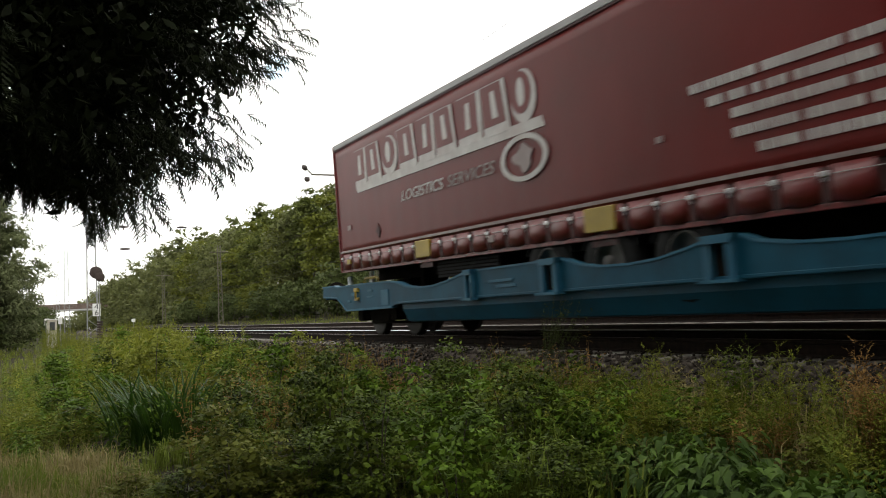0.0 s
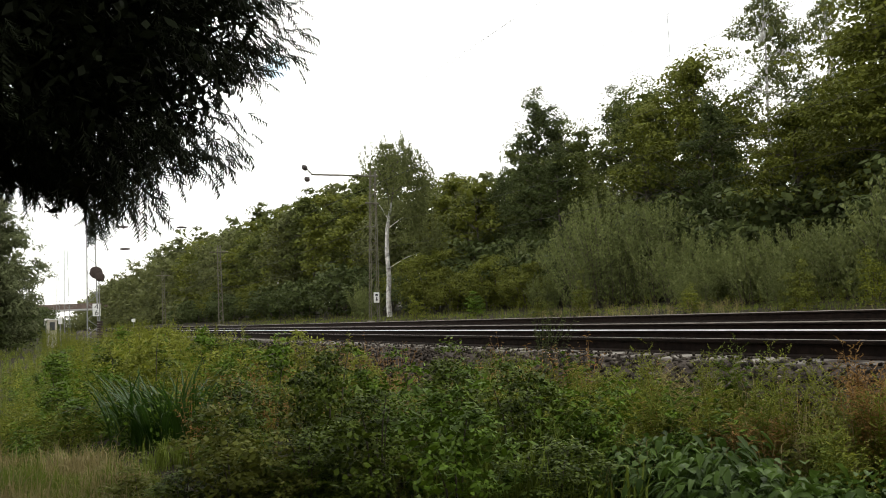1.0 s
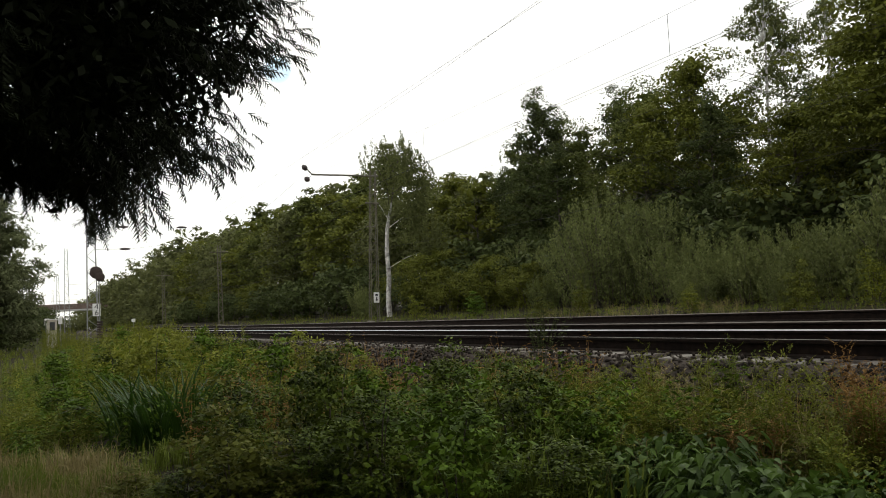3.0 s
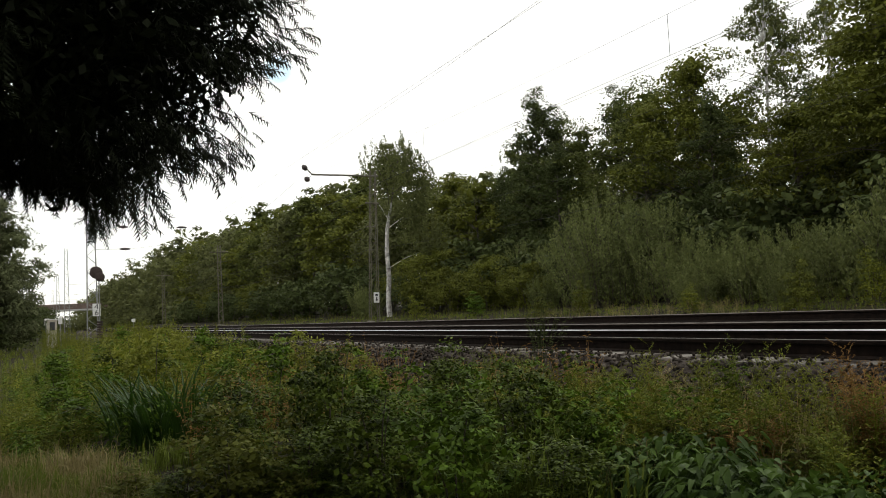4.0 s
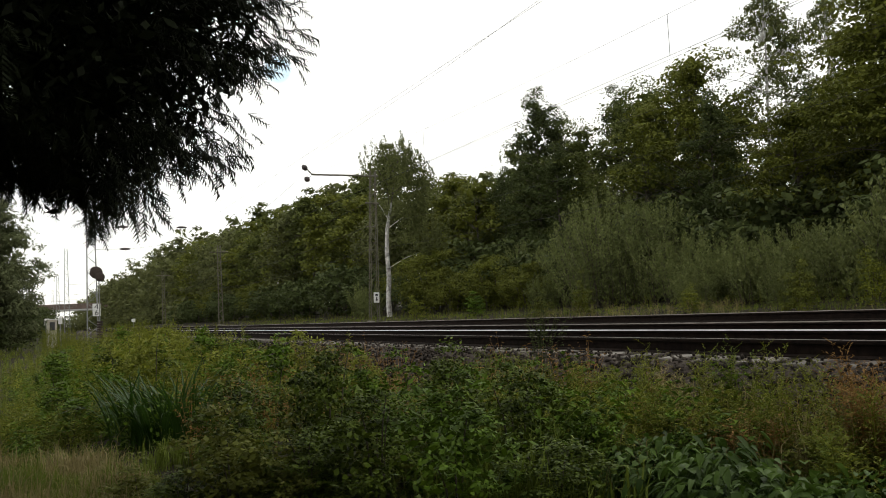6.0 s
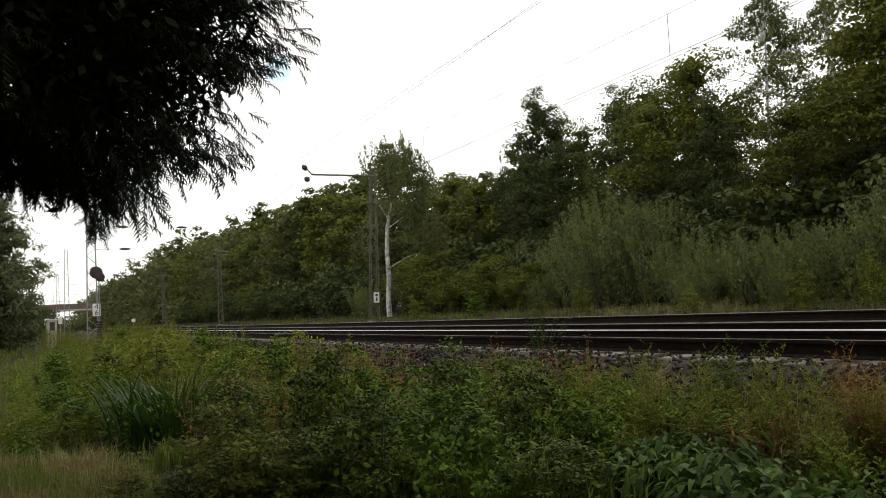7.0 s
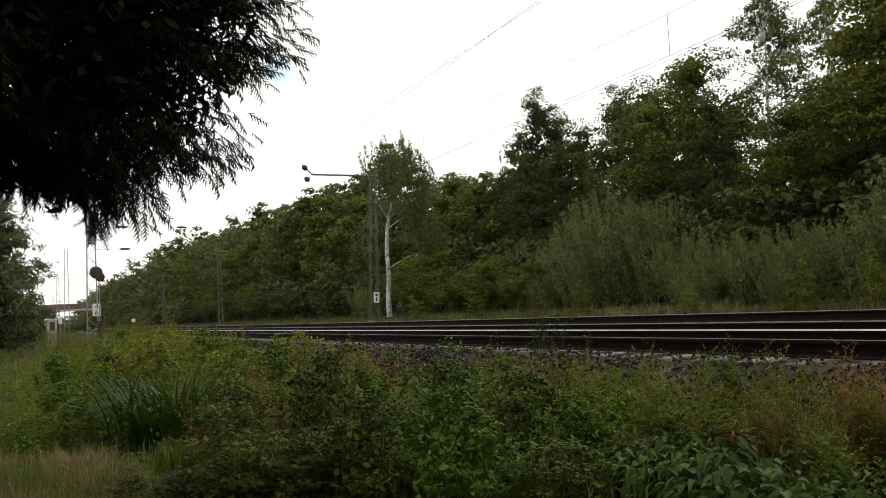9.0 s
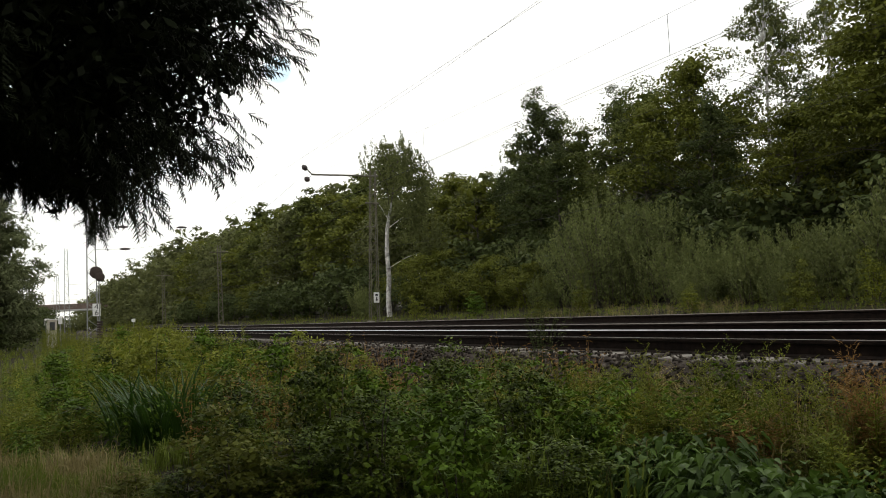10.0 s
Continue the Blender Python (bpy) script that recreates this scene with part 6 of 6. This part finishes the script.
def make_trailer():
    root = new("curtain_trailer")
    tagged(root, "maroon curtain-sided lorry trailer with white print, riding on a wagon", "trailer")
    yf, yr = -1.24, -14.84
    part("load_body", boxes((CX - 1.24, CX + 1.24, yr + 0.03, yf - 0.03, 1.52, 4.20)), M_STRAP, root)
    part("roof", boxes((CX - 1.26, CX + 1.26, yr, yf, 4.20, 4.255), bevel=0.02), M_ROOF, root, "pale roof sheet")
    part("front_wall", boxes((CX - 1.25, CX + 1.25, yf - 0.03, yf, 1.45, 4.2), bevel=0.008), M_SKIRT, root)
    for s in (-1, 1):
        a, b = sorted((CX + s * 1.20, CX + s * 1.285))
        part("corner_post", boxes((a, b, yf - 0.075, yf + 0.006, 1.43, 4.21), bevel=0.02), M_CURTAIN, root)
        part("corner_post", boxes((a, b, yr - 0.006, yr + 0.10, 1.43, 4.21), bevel=0.02), M_CURTAIN, root)
        cur = part("curtain", curtain_sheet(s, yr + 0.10, yf - 0.075, 1.80, 4.13), M_CURTAIN, root, "maroon tarpaulin curtain with faded print", True)
        rail = part("roof_rail", boxes((a + 0.005, b + 0.005 if s > 0 else b, yr, yf + 0.004, 4.135, 4.245), bevel=0.012), M_ALU, root, "dull aluminium roof rail")
        part("rail_gap", boxes((*sorted((CX + s * 1.268, CX + s * 1.274)), yr + 0.1, yf - 0.08, 4.105, 4.135)), M_STRAP, rail)
        part("bottom_rail", boxes((*sorted((CX + s * 1.19, CX + s * 1.272)), yr, yf, 1.43, 1.485), bevel=0.006), M_SKIRT, root, "red bottom side rail")
        part("stripe", boxes((*sorted((CX + s * 1.262, CX + s * 1.277)), yr + 0.11, yf - 0.078, 1.855, 1.90)), M_PRINT_DIM, cur, "pale grey printed stripe")
        # valance panels, straps and buckles
        n = 24
        for k in range(n):
            y1 = yf - 0.17 - 0.545 * k
            y0 = y1 - 0.545
            bm = bmesh.new()
            o = []
            for i in range(9):
                f = i / 8
                o.append((y1 - 0.05 + (y0 - y1 + 0.10) * f, 0.035 * math.sin(math.pi * f)))
            lo = [bm.verts.new((CX + s * (1.262 + w), y, 1.50 - 0.02 * (w > 0.015))) for y, w in o]
            mi = [bm.verts.new((CX + s * (1.268 + w * 0.7), y, 1.66)) for y, w in o]
            hi = [bm.verts.new((CX + s * 1.264, y, 1.815)) for y, w in o]
            for i in range(8):
                bm.faces.new((lo[i], lo[i + 1], mi[i + 1], mi[i]))
                bm.faces.new((mi[i], mi[i + 1], hi[i + 1], hi[i]))
            bmesh.ops.recalc_face_normals(bm, faces=bm.faces)
            bmesh.ops.solidify(bm, geom=bm.faces[:], thickness=0.004)
            part("valance_panel", bm, M_SKIRT, root, smooth=True)
            st = part("strap", boxes((*sorted((CX + s * 1.262, CX + s * 1.276)), y1 - 0.035, y1 + 0.035, 1.46, 1.80), bevel=0.003), M_STRAP, root)
            part("buckle", boxes((*sorted((CX + s * 1.27, CX + s * 1.298)), y1 - 0.045, y1 + 0.045, 1.715, 1.765), (*sorted((CX + s * 1.27, CX + s * 1.29)), y1 - 0.012, y1 + 0.012, 1.67, 1.72), bevel=0.006), M_BUCKLE, st, "zinc strap buckle")
        bm = bmesh.new()
        tube(bm, [(CX + s * 1.292, yr + 0.2, 1.735), (CX + s * 1.292, yf - 0.1, 1.735)], 0.004, 6)
        part("seal_cord", bm, M_ALU, root)
        for yc in (-5.65, -10.75):
            part("lifting_mark", boxes((*sorted((CX + s * 1.24, CX + s * 1.312)), yc - 0.30, yc + 0.30, 1.52, 1.82), bevel=0.012), M_YELLOW, root, "yellow lifting pad mark")
            # yellow pad given the dark strap colour in place of its shade
            part("lifting_pad", boxes((*sorted((CX + s * 1.10, CX + s * 1.25)), yc - 0.25, yc + 0.25, 1.34, 1.43), bevel=0.01), M_STRAP, root)
        # reflectors and marks
        for y, mt in ((-1.84, M_YELLOW), (-3.12, M_PRINT_DIM), (-8.1, M_PRINT_DIM)):
            part("side_marker", boxes((*sorted((CX + s * 1.27, CX + s * 1.31)), y - 0.09, y + 0.09, 1.60, 1.70)), mt, root, "side marker")
        # running gear
        for ya in (-9.50, -10.81, -12.12):
            bm = bmesh.new()
            lathe(bm, ((0.0, 0.30), (-0.02 * -s, 0.47), (0.03 * -s, 0.505), (0.30 * -s, 0.505), (0.35 * -s, 0.47), (0.35 * -s, 0.30)), "x", (CX + s * 1.235, ya, 1.13), 32)
            w = part("road_wheel", bm, M_TYRE, root, "black lorry tyre with pale rim", True)
            bm = bmesh.new()
            lathe(bm, ((0.012 * s, 0.29), (0.02 * s, 0.27), (-0.06 * s, 0.22), (-0.05 * s, 0.11), (0.03 * s, 0.10), (0.04 * s, 0.02)), "x", (CX + s * 1.235, ya, 1.13), 24)
            part("rim", bm, M_RIM, w, "grey steel rim", True)
            bm = bmesh.new()
            pts = [(ya + 0.58 * math.cos(a), 1.13 + 0.58 * math.sin(a)) for a in np.linspace(0.35, math.pi - 0.35, 12)]
            pts += [(ya + 0.56 * math.cos(a), 1.13 + 0.56 * math.sin(a)) for a in np.linspace(math.pi - 0.35, 0.35, 12)]
            prism(bm, pts, "x", CX + s * 0.88, CX + s * 1.25)
            part("mudguard", bm, M_TYRE, root)
        part("landing_leg", boxes((*sorted((CX + s * 0.75, CX + s * 0.90)), -4.75, -4.60, 1.0, 1.45), (*sorted((CX + s * 0.68, CX + s * 0.97)), -4.82, -4.53, 0.97, 1.0)), M_GRIME_SHADE, root)
        part("pallet_box", boxes((*sorted((CX + s * 0.70, CX + s * 1.18)), -8.1, -5.95, 1.14, 1.42), bevel=0.01), M_GRIME_SHADE, root)
        for k in range(5):
            part("slat", boxes((*sorted((CX + s * 1.18, CX + s * 1.195)), -8.08, -5.97, 1.15 + 0.055 * k, 1.185 + 0.055 * k)), M_TYRE, root)
    part("chassis", boxes((CX - 0.52, CX - 0.40, yr + 0.1, yf - 0.3, 1.20, 1.45), (CX + 0.40, CX + 0.52, yr + 0.1, yf - 0.3, 1.20, 1.45), (CX - 1.2, CX + 1.2, yr + 0.1, yr + 0.25, 1.05, 1.45)), M_GRIME_SHADE, root)
    part("floor_deck", boxes((CX - 1.2, CX + 1.2, yr + 0.02, yf - 0.02, 1.44, 1.53)), M_GRIME_SHADE, root)
    for ya in (-9.50, -10.81, -12.12):
        bm = bmesh.new()
        tube(bm, [(CX - 1.0, ya, 1.13), (CX + 1.0, ya, 1.13)], 0.07, 12)
        part("axle", bm, M_GRIME_SHADE, root)
    # the maker's mark: plain blocks and discs over a slanted white shadow
    y, k = -2.52, 0
    base = bmesh.new()
    on_side(base, [(-2.55, 3.20), (-9.66, 3.17), (-9.72, 3.02), (-2.62, 3.04)], 0.003)
    part("print_band", base, M_PRINT, root, "white printed band")
    widths = (0.72, 0.80, 0.84, 0.86, 0.74, 0.80, 0.86, 0.84, 0.70)
    for k, w in enumerate(widths):
        yc = y - w / 2
        round_one = k in (2, 8)
        lean = 0.06 if k % 2 else -0.05
        o = ellipse(yc, 3.52, w * 0.46, 0.37) if round_one else [(yc + w * 0.46 + lean, 3.90), (yc - w * 0.40 + lean, 3.90), (yc - w * 0.46, 3.14), (yc + w * 0.44, 3.14)]
        bm = bmesh.new()
        on_side(bm, o, 0.006)
        bl = part("print_block", bm, M_PRINT, root)
        bm = bmesh.new()
        on_side(bm, [(yc + 0.05 + (a - yc) * 0.84, 3.60 + (b - 3.54) * 0.80) for a, b in o], 0.010)
        part("print_face", bm, M_CURTAIN, bl)
        bm = bmesh.new()
        if round_one:
            on_side(bm, ellipse(yc + 0.05, 3.59, w * 0.14, 0.20, 20), 0.013)
        else:
            on_side(bm, [(yc + 0.10 + lean * 0.5, 3.78), (yc - 0.03 + lean * 0.5, 3.78), (yc - 0.06, 3.38), (yc + 0.10, 3.38)], 0.013)
        part("print_cut", bm, M_PRINT, bl)
        y -= w - 0.01
    # emblem: ring round an uneven patch
    bm = bmesh.new()
    ring_o, ring_i = ellipse(-9.14, 2.69, 0.62, 0.325), ellipse(-9.14, 2.69, 0.50, 0.255)
    vo = [bm.verts.new((CX - 1.283, *q)) for q in ring_o]
    vi = [bm.verts.new((CX - 1.283, *q)) for q in ring_i]
    for k in range(36):
        bm.faces.new((vo[k], vo[(k + 1) % 36], vi[(k + 1) % 36], vi[k]))
    bmesh.ops.recalc_face_normals(bm, faces=bm.faces)
    bmesh.ops.solidify(bm, geom=bm.faces[:], thickness=0.006)
    part("emblem_ring", bm, M_PRINT, root, "white oval emblem")
    bm = bmesh.new()
    on_side(bm, [(-9.14 + 0.25 * math.cos(a) * (1 + 0.3 * math.sin(3 * a + 1)), 2.69 + 0.17 * math.sin(a) * (1 + 0.25 * math.cos(4 * a))) for a in np.linspace(0, 2 * math.pi, 25)[:-1]], 0.006)
    part("emblem_patch", bm, M_PRINT_DIM, root)
    # words under the mark
    for word, y0, mt in (("LOGISTICS", -4.84, M_PRINT), ("SERVICES", -6.74, M_PRINT_DIM)):
        cu = bpy.data.curves.new("words", "FONT")
        cu.body, cu.size, cu.extrude, cu.shear = word, 0.31, 0.002, 0.25
        cu.offset = 0.003
        tmp = bpy.data.objects.new("words", cu)
        scene.collection.objects.link(tmp)
        me = bpy.data.meshes.new_from_object(tmp)
        bpy.data.objects.remove(tmp)
        me.materials.clear()
        width = max(v.co.x for v in me.vertices)
        sx = (1.78 if word == "LOGISTICS" else 1.60) / width
        # text runs along -y on the near flank, upright
        m = Matrix(((0, 0, -1, CX - 1.281), (-sx, 0, 0, y0), (0, 0.85, 0, 2.60), (0, 0, 0, 1)))
        me.transform(m)
        me.flip_normals()
        link("printed_word", me, mt, root, "white printed word")
    # unreadable rows of print
    g = random.Random(4)
    for y0, z in ((-12.42, 2.83), (-12.66, 2.655), (-12.96, 2.48), (-12.96, 2.29), (-13.25, 2.105)):
        yy = y0
        while yy > -14.6:
            w = g.choice((0.06, 0.08, 0.09, 0.10, 0.11))
            bm = bmesh.new()
            on_side(bm, [(yy, z + 0.05), (max(yy - w, -14.7), z + 0.05), (max(yy - w, -14.7) - 0.01, z - 0.045), (yy - 0.01, z - 0.045)], 0.006)
            part("print_bar", bm, M_PRINT, root)
            yy -= w + g.choice((0.03, 0.03, 0.03, 0.04, 0.09))
    for yc, zc, ry, rz, mt in ((-3.60, 2.17, 0.12, 0.14, M_STRAP), (-1.97, 2.37, 0.10, 0.05, M_PRINT_DIM), (-11.9, 2.42, 0.05, 0.035, M_PRINT_DIM)):
        bm = bmesh.new()
        on_side(bm, [(yc - ry, zc), (yc, zc + rz), (yc + ry, zc), (yc, zc - rz)] if mt is M_STRAP else [(yc - ry, zc - rz), (yc - ry, zc + rz), (yc + ry, zc + rz), (yc + ry, zc - rz)], 0.006)
        part("placard", bm, mt, root)
    return root


wagon = make_wagon()
trailer = make_trailer()

# ---- what moves ----
TRAIN_Y, SPEED = 19.00, 27.83
NEAR_RAIL = TRACK_X[0] - 0.7525


def riding(t, nose, lean):
    """Pose of what rides on the near track at t seconds, tipped about the near rail."""
    return Matrix.Translation((NEAR_RAIL, TRAIN_Y - SPEED * t, 0)) @ pose(0, 0, 0, nose, lean, 0) @ Matrix.Translation((-NEAR_RAIL, 0, 0))


def swaying(plant, turn, gust, calm, phase, pace):
    """Rows of a plant that bends away in the train's wind and then nods in the breeze."""
    base = plant.matrix_basis.copy()
    rows = []
    for k in range(41):
        t = 0.25 * k
        f = gust * math.exp(-t / 0.9) + calm * math.sin(pace * t + phase) + 0.4 * calm * math.sin(2.7 * pace * t + 2 * phase)
        rows.append((t, base @ pose(0, 0, 0, f * math.sin(turn), f * math.cos(turn), 0)))
    return rows


def motions():
    walk(wagon, [(t, riding(t, 0, -0.8)) for t in (0.0, 5.0, 10.0)])
    # the trailer sits nose-up on its hitch and leans a little more on its springs
    walk(trailer, [(t, riding(t, 1.03, -2.3)) for t in (0.0, 5.0, 10.0)])
    walk(conifer, swaying(conifer, 0.6, -0.35, 0.12, 0.5, 1.7))
    for k, (plant, gust, calm) in enumerate(SWAYERS):
        walk(plant, swaying(plant, 0.6, gust, calm, 1.3 * k, 2.2 + 0.25 * k))


motions()
